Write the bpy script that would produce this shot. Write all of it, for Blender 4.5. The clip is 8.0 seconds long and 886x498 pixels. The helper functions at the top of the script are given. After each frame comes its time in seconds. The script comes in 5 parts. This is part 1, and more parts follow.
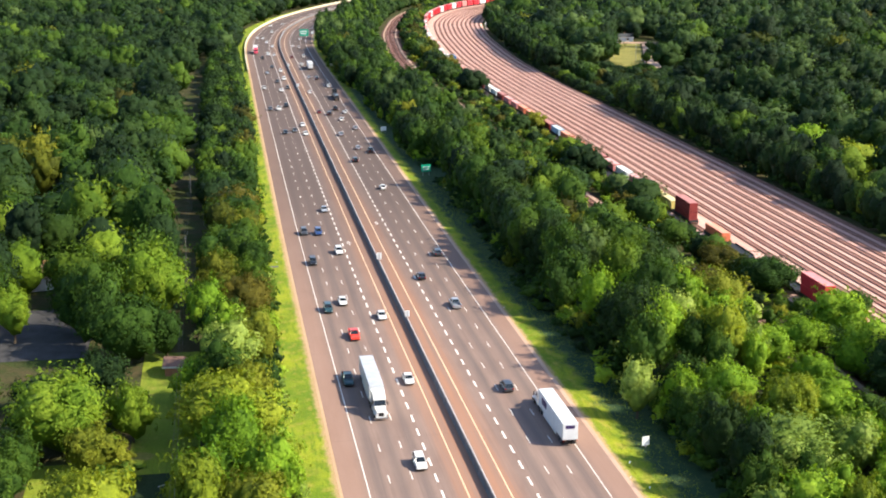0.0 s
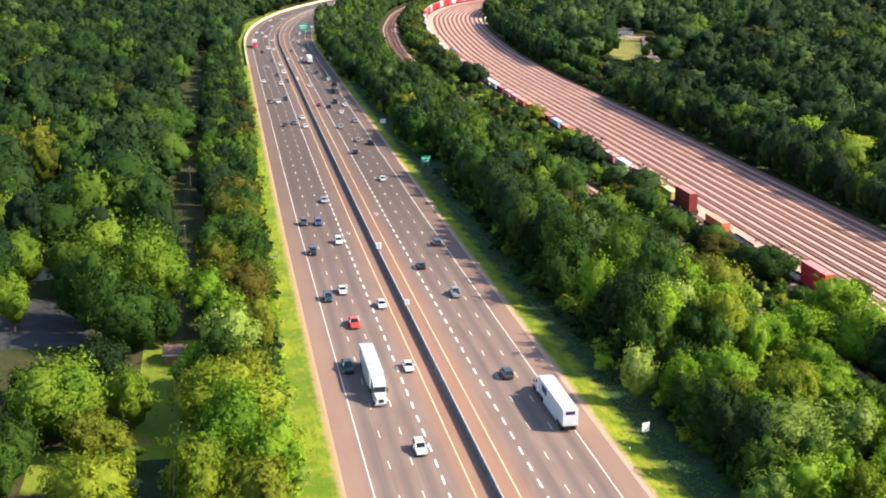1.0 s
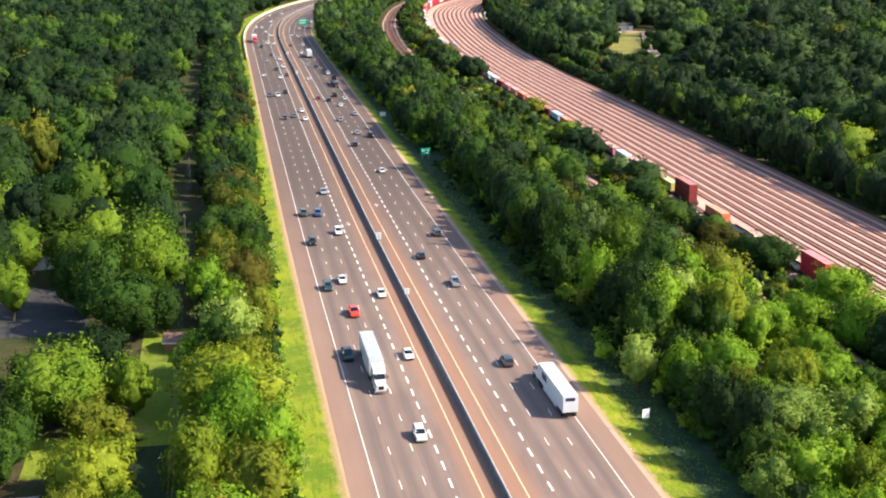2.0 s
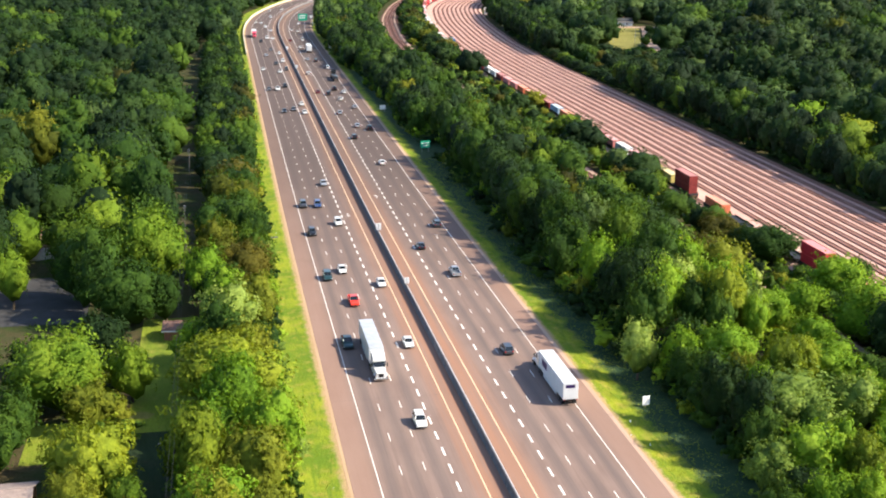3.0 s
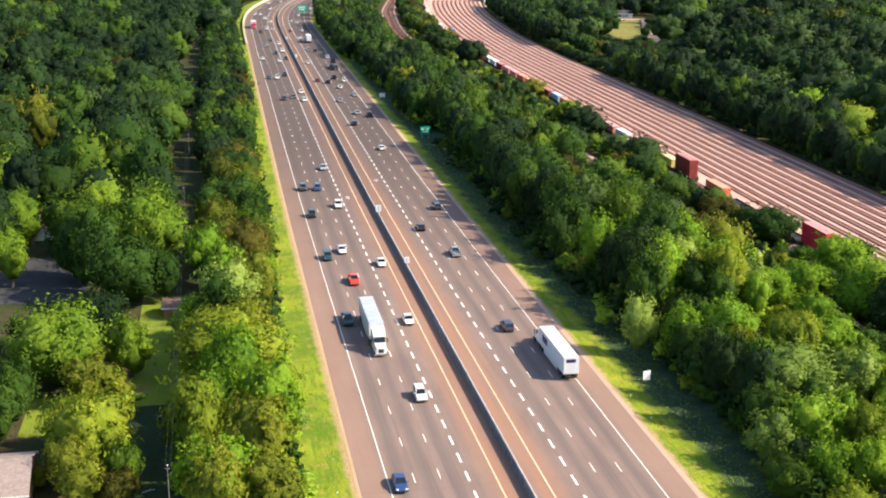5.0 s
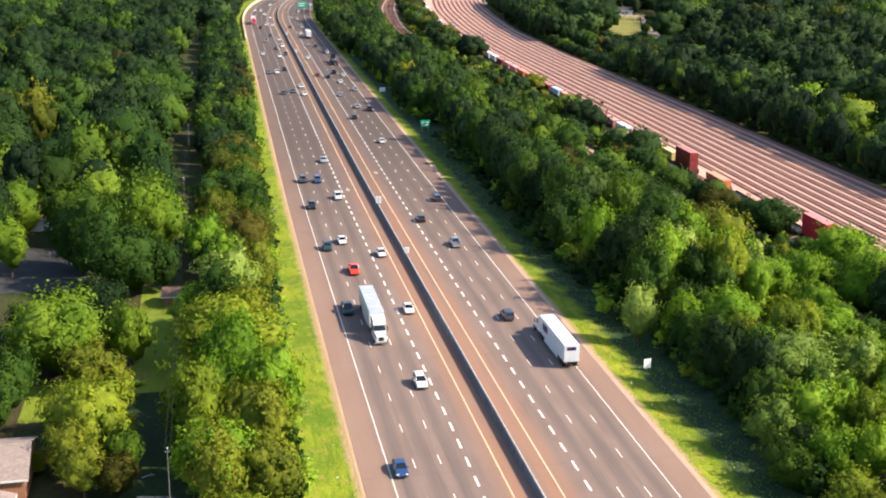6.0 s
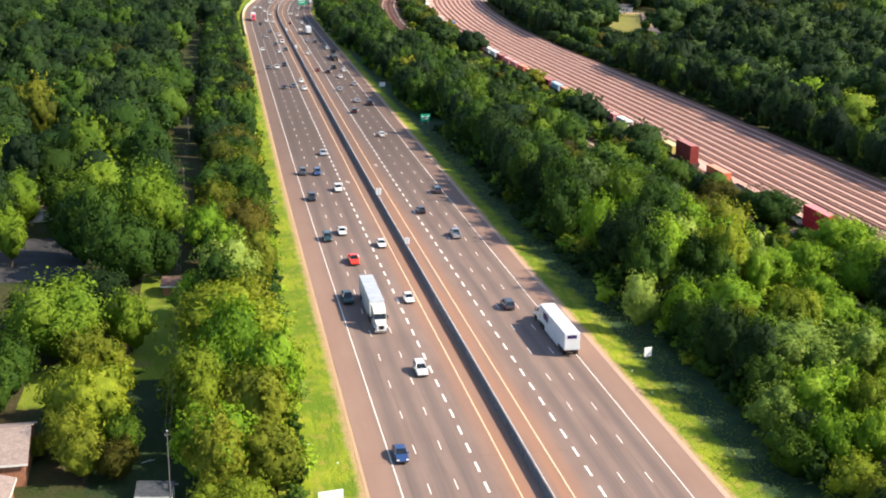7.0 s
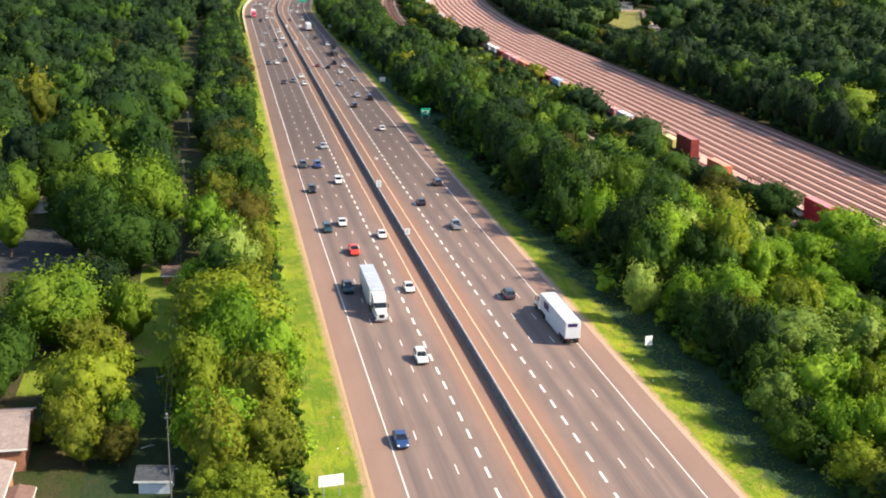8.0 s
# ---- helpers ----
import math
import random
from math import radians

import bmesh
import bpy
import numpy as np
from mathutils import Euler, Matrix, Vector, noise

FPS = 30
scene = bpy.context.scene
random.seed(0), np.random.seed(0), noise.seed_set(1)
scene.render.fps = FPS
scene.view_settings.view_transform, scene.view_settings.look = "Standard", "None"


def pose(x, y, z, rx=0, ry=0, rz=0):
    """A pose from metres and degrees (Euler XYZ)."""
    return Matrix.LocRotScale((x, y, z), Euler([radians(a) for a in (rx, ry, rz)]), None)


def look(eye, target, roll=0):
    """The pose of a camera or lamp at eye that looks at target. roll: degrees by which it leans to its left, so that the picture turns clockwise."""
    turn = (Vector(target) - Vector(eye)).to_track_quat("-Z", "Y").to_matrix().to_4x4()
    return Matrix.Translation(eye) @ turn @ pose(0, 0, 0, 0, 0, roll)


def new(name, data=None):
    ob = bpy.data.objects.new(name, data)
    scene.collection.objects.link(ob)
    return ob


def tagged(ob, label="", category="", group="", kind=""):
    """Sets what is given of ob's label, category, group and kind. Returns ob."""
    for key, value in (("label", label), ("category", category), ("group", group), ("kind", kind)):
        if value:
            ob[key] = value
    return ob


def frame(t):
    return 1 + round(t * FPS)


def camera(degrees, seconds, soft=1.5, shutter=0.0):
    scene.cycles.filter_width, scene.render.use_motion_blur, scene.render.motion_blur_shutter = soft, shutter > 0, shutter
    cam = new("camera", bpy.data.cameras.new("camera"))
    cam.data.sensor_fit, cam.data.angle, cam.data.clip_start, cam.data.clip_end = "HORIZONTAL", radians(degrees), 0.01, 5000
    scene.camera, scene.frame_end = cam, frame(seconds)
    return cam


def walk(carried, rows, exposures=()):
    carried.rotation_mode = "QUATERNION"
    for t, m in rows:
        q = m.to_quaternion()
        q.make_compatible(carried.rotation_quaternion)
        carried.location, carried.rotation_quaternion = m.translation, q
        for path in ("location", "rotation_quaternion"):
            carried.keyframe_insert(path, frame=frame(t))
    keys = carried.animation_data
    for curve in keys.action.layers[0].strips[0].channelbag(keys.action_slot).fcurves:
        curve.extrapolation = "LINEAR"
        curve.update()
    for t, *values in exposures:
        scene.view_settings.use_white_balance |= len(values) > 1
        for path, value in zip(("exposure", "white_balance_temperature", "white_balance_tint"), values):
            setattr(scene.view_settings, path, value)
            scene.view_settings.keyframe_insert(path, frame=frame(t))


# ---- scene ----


# ------------------------------------------------------------------ camera
LENS = 38.58
cam = camera(LENS, 8.0, soft=2.0)
ROWS = [  # seconds, x, y, height, tilt, lean, heading
    (0.0, -37.75, -143.32, 84.46, -14.733, 0.041, -10.106),
    (0.5, -37.81, -143.47, 83.56, -14.801, 0.035, -10.116),
    (1.0, -37.87, -143.62, 82.66, -14.863, 0.033, -10.127),
    (1.5, -37.93, -143.75, 81.74, -14.920, 0.034, -10.138),
    (3.0, -38.13, -144.12, 78.96, -15.060, 0.064, -10.172),
    (3.5, -38.20, -144.23, 78.01, -15.097, 0.081, -10.183),
    (4.0, -38.27, -144.33, 77.06, -15.128, 0.103, -10.194),
    (4.5, -38.35, -144.42, 76.10, -15.154, 0.128, -10.206),
    (6.0, -38.59, -144.65, 73.16, -15.203, 0.229, -10.241),
    (6.5, -38.68, -144.72, 72.17, -15.209, 0.270, -10.253),
    (7.0, -38.76, -144.77, 71.17, -15.209, 0.315, -10.265),
    (7.5, -38.85, -144.82, 70.16, -15.205, 0.365, -10.277),
    (8.0, -38.95, -144.86, 69.14, -15.196, 0.418, -10.289),
]
EXPOSURE = 1.0
walk(cam, [(t, pose(x, y, z, 0, 0, head) @ pose(0, 0, 0, 90 + tilt, 0, 0) @ pose(0, 0, 0, 0, 0, lean))
           for t, x, y, z, tilt, lean, head in ROWS],
     exposures=[(0.0, EXPOSURE + 0.05, 6250, 10), (3.0, EXPOSURE + 0.02, 6250, 10), (8.0, EXPOSURE - 0.10, 6350, 10)])

# ------------------------------------------------------------------ light
SUN_HEIGHT, SUN_SIDE = 38.3, -21.5      # degrees above the ground; degrees ahead of the road's right (minus: behind)
world = bpy.data.worlds.new("world")
scene.world = world
world.use_nodes = True
sky = world.node_tree.nodes.new("ShaderNodeTexSky")
sky.sky_type, sky.sun_disc = "NISHITA", False
sky.sun_elevation, sky.sun_rotation = radians(SUN_HEIGHT), radians(90 - SUN_SIDE)
back = world.node_tree.nodes["Background"]
back.inputs["Strength"].default_value = 0.14
world.node_tree.links.new(sky.outputs["Color"], back.inputs["Color"])
sun = new("sun", bpy.data.lights.new("sun", "SUN"))
sun.data.energy, sun.data.angle, sun.data.color = 5.0, radians(0.55), (1.0, 0.862, 0.655)
to_sun = Vector((math.cos(radians(SUN_HEIGHT)) * math.cos(radians(SUN_SIDE)),
                 math.cos(radians(SUN_HEIGHT)) * math.sin(radians(SUN_SIDE)), math.sin(radians(SUN_HEIGHT))))
sun.matrix_world = look(to_sun * 900, (0, 0, 0))


# ------------------------------------------------------------------ materials
class Shader:
    """A node material in a few lines."""

    def __init__(self, name, rough=0.8, metal=0.0, spec=0.3):
        self.mat = bpy.data.materials.new(name)
        self.mat.use_nodes = True
        self.tree = self.mat.node_tree
        self.bsdf = self.tree.nodes["Principled BSDF"]
        self.bsdf.inputs["Roughness"].default_value = rough
        self.bsdf.inputs["Metallic"].default_value = metal
        self.bsdf.inputs["Specular IOR Level"].default_value = spec

    def node(self, kind, **sockets):
        n = self.tree.nodes.new(kind)
        for key, value in sockets.items():
            self.put(n.inputs[key.replace("_", " ")], value)
        return n

    def put(self, socket, value):
        if isinstance(value, bpy.types.NodeSocket):
            self.tree.links.new(value, socket)
        else:
            socket.default_value = value

    def math(self, op, a, b=0.0, clamp=False):
        n = self.tree.nodes.new("ShaderNodeMath")
        n.operation, n.use_clamp = op, clamp
        self.put(n.inputs[0], a)
        self.put(n.inputs[1], b)
        return n.outputs[0]

    def place(self, source="Object"):
        if source == "World":
            return self.tree.nodes.new("ShaderNodeNewGeometry").outputs["Position"]
        return self.tree.nodes.new("ShaderNodeTexCoord").outputs[source]

    def stretch(self, vector, scale):
        n = self.tree.nodes.new("ShaderNodeMapping")
        self.put(n.inputs["Vector"], vector)
        n.inputs["Scale"].default_value = scale
        return n.outputs[0]

    def noise(self, vector, scale, detail=4.0, rough=0.6):
        n = self.node("ShaderNodeTexNoise", Vector=vector, Scale=scale, Detail=detail, Roughness=rough)
        return n.outputs["Fac"]

    def ramp(self, fac, stops):
        n = self.tree.nodes.new("ShaderNodeValToRGB")
        self.put(n.inputs[0], fac)
        while len(n.color_ramp.elements) < len(stops):
            n.color_ramp.elements.new(0.5)
        for e, (at, col) in zip(n.color_ramp.elements, stops):
            e.position, e.color = at, (*col, 1) if len(col) == 3 else col
        return n.outputs[0]

    def steps(self, fac, low, high):
        n = self.tree.nodes.new("ShaderNodeMapRange")
        n.interpolation_type = "SMOOTHSTEP"
        self.put(n.inputs["Value"], fac)
        n.inputs["From Min"].default_value, n.inputs["From Max"].default_value = low, high
        return n.outputs[0]

    def mix(self, fac, a, b, blend="MIX"):
        n = self.tree.nodes.new("ShaderNodeMix")
        n.data_type, n.blend_type = "RGBA", blend
        self.put(n.inputs[0], fac)
        self.put(n.inputs[6], (*a, 1) if isinstance(a, tuple) else a)
        self.put(n.inputs[7], (*b, 1) if isinstance(b, tuple) else b)
        return n.outputs[2]

    def bump(self, height, strength=0.3, distance=0.02):
        n = self.node("ShaderNodeBump", Height=height, Strength=strength, Distance=distance)
        self.tree.links.new(n.outputs[0], self.bsdf.inputs["Normal"])

    def colour(self, value):
        self.put(self.bsdf.inputs["Base Color"], (*value, 1) if isinstance(value, tuple) else value)
        return self

    def random(self):
        return self.tree.nodes.new("ShaderNodeObjectInfo").outputs["Random"]


def plain(name, col, rough=0.6, metal=0.0, vary=0.25, scale=3.0, spec=0.3):
    """Paint, plastic, metal: one colour with dirt at two scales."""
    s = Shader(name, rough, metal, spec)
    p = s.place("Object")
    dark = tuple(c * (1 - vary) for c in col)
    light = tuple(min(1, c * (1 + vary * 0.4)) for c in col)
    a = s.ramp(s.noise(p, scale), [(0.3, dark), (0.7, light)])
    b = s.mix(s.steps(s.noise(p, scale * 9), 0.45, 0.75), (1, 1, 1), tuple(1 - vary * 0.5 for _ in col))
    s.colour(s.mix(1.0, a, b, "MULTIPLY"))
    return s.mat


def leafy(name, dark, mid, light):
    """Foliage: tints vary from tree to tree, from patch to patch and from leaf to leaf."""
    s = Shader(name, 0.65, 0.0, 0.12)
    p = s.place("World")
    patch = s.noise(p, 0.055, 2.0)
    leaf = s.tree.nodes.new("ShaderNodeNewGeometry").outputs["Random Per Island"]
    tone = s.tree.nodes.new("ShaderNodeAttribute")
    tone.attribute_name = "tone"
    fac = s.math("ADD", s.math("MULTIPLY", patch, 0.34), s.math("MULTIPLY", leaf, 0.26))
    fac = s.math("ADD", fac, 0.12)
    fac = s.math("ADD", fac, tone.outputs["Fac"])
    fac = s.math("ADD", fac, s.math("MULTIPLY", s.random(), 0.24))
    col = s.ramp(fac, [(0.28, dark), (0.52, mid), (0.8, light)])
    speck = s.noise(p, 1.1, 6.0, 0.7)
    col = s.mix(1.0, col, s.ramp(speck, [(0.3, (0.66, 0.70, 0.70)), (0.53, (1.0, 1.0, 1.0)), (0.7, (1.5, 1.42, 1.25))]), "MULTIPLY")
    s.colour(col)
    s.bump(s.noise(p, 0.9, 5.0, 0.7), 0.9, 0.7)
    trans = s.node("ShaderNodeBsdfTranslucent", Color=s.mix(1.0, col, (1.5, 1.4, 0.6), "MULTIPLY"))
    both = s.tree.nodes.new("ShaderNodeMixShader")
    both.inputs[0].default_value = 0.28
    s.tree.links.new(s.bsdf.outputs[0], both.inputs[1])
    s.tree.links.new(trans.outputs[0], both.inputs[2])
    s.tree.links.new(both.outputs[0], s.tree.nodes["Material Output"].inputs["Surface"])
    return s.mat


LEAVES = [
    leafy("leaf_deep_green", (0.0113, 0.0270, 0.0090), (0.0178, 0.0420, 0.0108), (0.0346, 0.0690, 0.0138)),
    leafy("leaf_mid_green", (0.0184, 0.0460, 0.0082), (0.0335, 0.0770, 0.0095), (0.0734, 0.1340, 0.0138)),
    leafy("leaf_fresh_green", (0.0562, 0.1220, 0.0077), (0.1469, 0.2720, 0.0146), (0.2808, 0.4050, 0.0310)),
    leafy("leaf_yellow_green", (0.0700, 0.1080, 0.0080), (0.1620, 0.2200, 0.0140), (0.2900, 0.3400, 0.0270)),
    leafy("leaf_olive_brown", (0.0660, 0.0890, 0.0086), (0.1540, 0.1860, 0.0155), (0.2700, 0.2920, 0.0280)),
    leafy("leaf_grey_green", (0.0540, 0.1020, 0.0172), (0.1642, 0.2500, 0.0396), (0.3510, 0.4400, 0.0989)),
    # dimmed copies of the four tints above: the far woods' darkness put in the colour
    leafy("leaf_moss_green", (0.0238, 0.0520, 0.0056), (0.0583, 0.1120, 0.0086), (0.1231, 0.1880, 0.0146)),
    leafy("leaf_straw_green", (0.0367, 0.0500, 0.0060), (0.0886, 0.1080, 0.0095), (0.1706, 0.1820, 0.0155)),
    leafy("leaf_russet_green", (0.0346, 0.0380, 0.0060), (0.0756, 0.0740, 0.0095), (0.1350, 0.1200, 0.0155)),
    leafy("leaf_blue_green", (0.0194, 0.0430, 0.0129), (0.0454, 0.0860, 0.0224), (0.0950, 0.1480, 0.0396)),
    leafy("leaf_oak_green", (0.0389, 0.0800, 0.0077), (0.1015, 0.1840, 0.0120), (0.1998, 0.2900, 0.0232)),
]


def asphalt():
    s = Shader("road_asphalt", 0.85, 0.0, 0.3)
    uv = s.place("UV")
    sep = s.node("ShaderNodeSeparateXYZ", Vector=uv)
    u, v = sep.outputs[0], sep.outputs[1]
    side = s.math("ABSOLUTE", u)
    grit = s.noise(uv, 14.0, 3.0)
    long_stain = s.noise(s.stretch(uv, (0.9, 0.02, 1)), 1.0, 5.0)
    patch = s.noise(s.stretch(uv, (0.25, 0.06, 1)), 1.0, 4.0)
    base = s.ramp(patch, [(0.25, (0.192, 0.129, 0.106)), (0.75, (0.264, 0.185, 0.153))])
    # wheel paths: one darkened band in every lane
    wave = s.math("COSINE", s.math("MULTIPLY", s.math("ADD", side, -8.85), 2 * math.pi / 3.62))
    worn = s.steps(s.math("ADD", wave, s.math("MULTIPLY", long_stain, 1.5)), 0.0, 2.2)
    lanes = s.math("MULTIPLY", s.steps(side, 6.6, 7.4), s.math("SUBTRACT", 1.0, s.steps(side, 17.0, 18.0)))
    base = s.mix(s.math("MULTIPLY", worn, s.math("MULTIPLY", lanes, 0.6)), base, (0.115, 0.092, 0.086))
    # oil drip in the middle of the lanes
    base = s.mix(s.math("MULTIPLY", s.steps(long_stain, 0.52, 0.75), 0.35), base, (0.10, 0.078, 0.07))
    # fine streaks of tyre wear along the road
    fine_streak = s.noise(s.stretch(uv, (4.5, 0.035, 1)), 1.0, 6.0, 0.7)
    base = s.mix(s.math("MULTIPLY", s.steps(fine_streak, 0.42, 0.7), 0.32), base, (0.105, 0.074, 0.062))
    # rusty dust on the shoulders beside the barrier, pinkish chip seal outside
    inner = s.math("SUBTRACT", 1.0, s.steps(side, 3.4, 6.2))
    base = s.mix(s.math("MULTIPLY", inner, s.math("MULTIPLY", s.steps(long_stain, 0.2, 0.65), 0.82)), base, (0.33, 0.165, 0.098))
    outer = s.steps(s.math("ADD", side, s.math("MULTIPLY", long_stain, 1.4)), 17.7, 20.2)
    base = s.mix(s.math("MULTIPLY", outer, 0.72), base, s.mix(patch, (0.255, 0.145, 0.103), (0.325, 0.205, 0.155)))
    # dimness of the far stretch put into the colour, most in the lanes
    far_dim = s.math("MULTIPLY", s.steps(v, 140.0, 360.0), s.math("ADD", s.math("MULTIPLY", lanes, 0.2), 0.58))
    base = s.mix(far_dim, base, (0.068, 0.048, 0.041))
    # sealed joints across the slabs
    joint = s.math("LESS_THAN", s.math("PINGPONG", v, 22.0), 0.05)
    base = s.mix(s.math("MULTIPLY", joint, 0.35), base, (0.07, 0.06, 0.055))
    base = s.mix(s.math("MULTIPLY", s.steps(grit, 0.4, 0.75), 0.25), base, (0.12, 0.1, 0.09))
    s.colour(base)
    s.bump(grit, 0.25, 0.01)
    return s.mat


def grass(name, dry, green, bright, weeds=None, bare=None):
    """Mown grass; shade put in as a darker green past an uneven line where weeds names its distance from the barrier,
    and a worn sandy edge up to an uneven line at the distance bare."""
    s = Shader(name, 0.9, 0.0, 0.15)
    p = s.place("World")
    big, mid, fine = s.noise(p, 0.07, 3.0), s.noise(p, 0.45, 5.0), s.noise(p, 5.0, 4.0)
    col = s.mix(s.steps(big, 0.35, 0.65), green, bright)
    col = s.mix(s.math("MULTIPLY", s.steps(mid, 0.48, 0.72), 0.75), col, dry)
    streak = s.noise(s.stretch(p, (1.3, 0.22, 1)), 1.0, 5.0)
    col = s.mix(s.math("MULTIPLY", s.steps(streak, 0.47, 0.62), 0.75), col, green)
    col = s.mix(s.math("MULTIPLY", s.steps(fine, 0.35, 0.72), 0.55), col, tuple(c * 0.45 for c in green))
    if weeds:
        # the wood's shade painted into the grass colour, wider farther along
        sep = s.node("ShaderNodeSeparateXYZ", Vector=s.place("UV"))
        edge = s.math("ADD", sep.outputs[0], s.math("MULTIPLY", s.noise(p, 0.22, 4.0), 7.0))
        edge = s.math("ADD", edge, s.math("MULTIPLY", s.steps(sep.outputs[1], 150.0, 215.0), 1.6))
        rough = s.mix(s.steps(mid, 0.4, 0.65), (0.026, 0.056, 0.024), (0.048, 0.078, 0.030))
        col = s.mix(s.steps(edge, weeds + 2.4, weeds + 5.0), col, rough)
    if bare:
        off = s.math("ABSOLUTE", s.node("ShaderNodeSeparateXYZ", Vector=s.place("UV")).outputs[0])
        edge = s.math("ADD", off, s.math("MULTIPLY", s.noise(p, 0.5, 6.0, 0.7), -2.6))
        soil = s.mix(s.steps(fine, 0.35, 0.7), (0.47, 0.31, 0.175), (0.33, 0.24, 0.10))
        col = s.mix(s.steps(edge, bare - 1.9, bare - 0.7), soil, col)
    s.colour(col)
    s.bump(s.noise(p, 3.0, 6.0), 0.8, 0.25)
    return s.mat


def forest_floor():
    s = Shader("forest_floor", 0.95, 0.0, 0.1)
    p = s.place("World")
    col = s.mix(s.steps(s.noise(p, 0.12, 5.0), 0.35, 0.65), (0.035, 0.055, 0.014), (0.075, 0.06, 0.03))
    col = s.mix(s.math("MULTIPLY", s.steps(s.noise(p, 2.2, 5.0), 0.4, 0.7), 0.5), col, (0.02, 0.03, 0.01))
    s.colour(col)
    s.bump(s.noise(p, 1.5, 6.0), 0.8, 0.3)
    return s.mat


def ballast(name, a, b, dark):
    s = Shader(name, 0.95, 0.0, 0.15)
    p = s.place("World")
    col = s.ramp(s.noise(s.stretch(p, (0.5, 0.05, 1)), 1.0, 5.0), [(0.3, a), (0.7, b)])
    col = s.mix(s.math("MULTIPLY", s.steps(s.noise(p, 6.0, 3.0), 0.42, 0.72), 0.45), col, dark)
    s.colour(col)
    s.bump(s.noise(p, 9.0, 4.0), 0.7, 0.06)
    return s.mat


def concrete(name, a, b):
    s = Shader(name, 0.85, 0.0, 0.25)
    p = s.place("World")
    streak = s.noise(s.stretch(p, (2.0, 1.2, 0.4)), 1.0, 5.0)
    col = s.ramp(streak, [(0.3, a), (0.7, b)])
    col = s.mix(s.math("MULTIPLY", s.steps(s.noise(p, 9.0), 0.5, 0.75), 0.3), col, tuple(c * 0.6 for c in a))
    s.colour(col)
    s.bump(s.noise(p, 20.0), 0.2, 0.01)
    return s.mat


def road_paint(name, col):
    s = Shader(name, 0.6, 0.0, 0.3)
    p = s.place("World")
    worn = s.steps(s.noise(p, 3.0, 6.0, 0.7), 0.55, 0.72)
    s.colour(s.mix(s.math("MULTIPLY", worn, 0.7), col, (0.22, 0.17, 0.15)))
    return s.mat


def shingles(name, a, b):
    s = Shader(name, 0.9, 0.0, 0.15)
    p = s.place("Object")
    col = s.ramp(s.noise(s.stretch(p, (1.2, 1.2, 3.0)), 1.6, 5.0), [(0.3, a), (0.7, b)])
    col = s.mix(s.math("MULTIPLY", s.steps(s.noise(p, 12.0), 0.45, 0.7), 0.35), col, tuple(c * 0.5 for c in a))
    s.colour(col)
    return s.mat


def car_paint(name, col, metal=0.25):
    s = Shader(name, 0.32, metal, 0.5)
    p = s.place("Object")
    s.colour(s.mix(s.math("MULTIPLY", s.steps(s.noise(p, 2.5), 0.5, 0.8), 0.25), col, tuple(c * 0.7 for c in col)))
    s.bsdf.inputs["Coat Weight"].default_value = 0.6
    s.bsdf.inputs["Coat Roughness"].default_value = 0.08
    return s.mat


M_ROAD = asphalt()
M_FLOOR = forest_floor()
M_VERGE = grass("verge_grass", (0.40, 0.31, 0.07), (0.13, 0.215, 0.014), (0.31, 0.36, 0.022), None, 23.0)
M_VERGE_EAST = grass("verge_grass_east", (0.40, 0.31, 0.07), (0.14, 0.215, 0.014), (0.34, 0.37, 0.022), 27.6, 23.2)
M_DRIVE = plain("worn_dark_asphalt", (0.055, 0.055, 0.058), 0.9, 0.0, 0.4, 0.3)
M_LAWN = grass("lawn_grass", (0.26, 0.24, 0.05), (0.15, 0.21, 0.02), (0.24, 0.30, 0.03))
M_DRY_LAWN = grass("dry_lawn_grass", (0.36, 0.27, 0.10), (0.19, 0.19, 0.045), (0.28, 0.26, 0.07))
M_SHADED_SCRUB = grass("shaded_scrub_ground", (0.055, 0.055, 0.025), (0.022, 0.042, 0.016), (0.036, 0.060, 0.020))
M_GRAVEL = ballast("pale_gravel", (0.40, 0.27, 0.20), (0.52, 0.37, 0.28), (0.26, 0.17, 0.13))
M_BALLAST = ballast("pink_ballast", (0.50, 0.295, 0.235), (0.66, 0.42, 0.345), (0.34, 0.185, 0.15))
M_TIE = ballast("rusty_dark_ballast", (0.10, 0.048, 0.038), (0.16, 0.08, 0.062), (0.05, 0.025, 0.02))
M_SLEEPER = ballast("dusty_ties", (0.27, 0.145, 0.118), (0.37, 0.215, 0.178), (0.18, 0.095, 0.078))
M_RAIL = plain("rail_steel", (0.30, 0.17, 0.13), 0.45, 0.6)
M_BARRIER = concrete("barrier_concrete", (0.10, 0.105, 0.115), (0.19, 0.19, 0.20))
M_LIT_EDGE_DEADWOOD = concrete("pale_lit_edge_and_deadwood", (0.42, 0.41, 0.41), (0.58, 0.56, 0.55))
M_SAND = ballast("sandy_edge", (0.44, 0.29, 0.17), (0.55, 0.38, 0.24), (0.34, 0.23, 0.12))
M_WALL = concrete("parapet_concrete", (0.50, 0.46, 0.34), (0.62, 0.58, 0.46))
M_WHITE_LINE = road_paint("white_road_paint", (0.74, 0.69, 0.63))
M_YELLOW_LINE = road_paint("yellow_road_paint", (0.74, 0.54, 0.34))
M_BARK = plain("bark", (0.10, 0.075, 0.05), 0.95, 0, 0.5, 2.0)
M_GALV = plain("galvanised_steel", (0.45, 0.46, 0.46), 0.5, 0.7)
M_SIGN_WHITE = plain("sign_white", (0.86, 0.88, 0.88), 0.5, 0.0, 0.12)
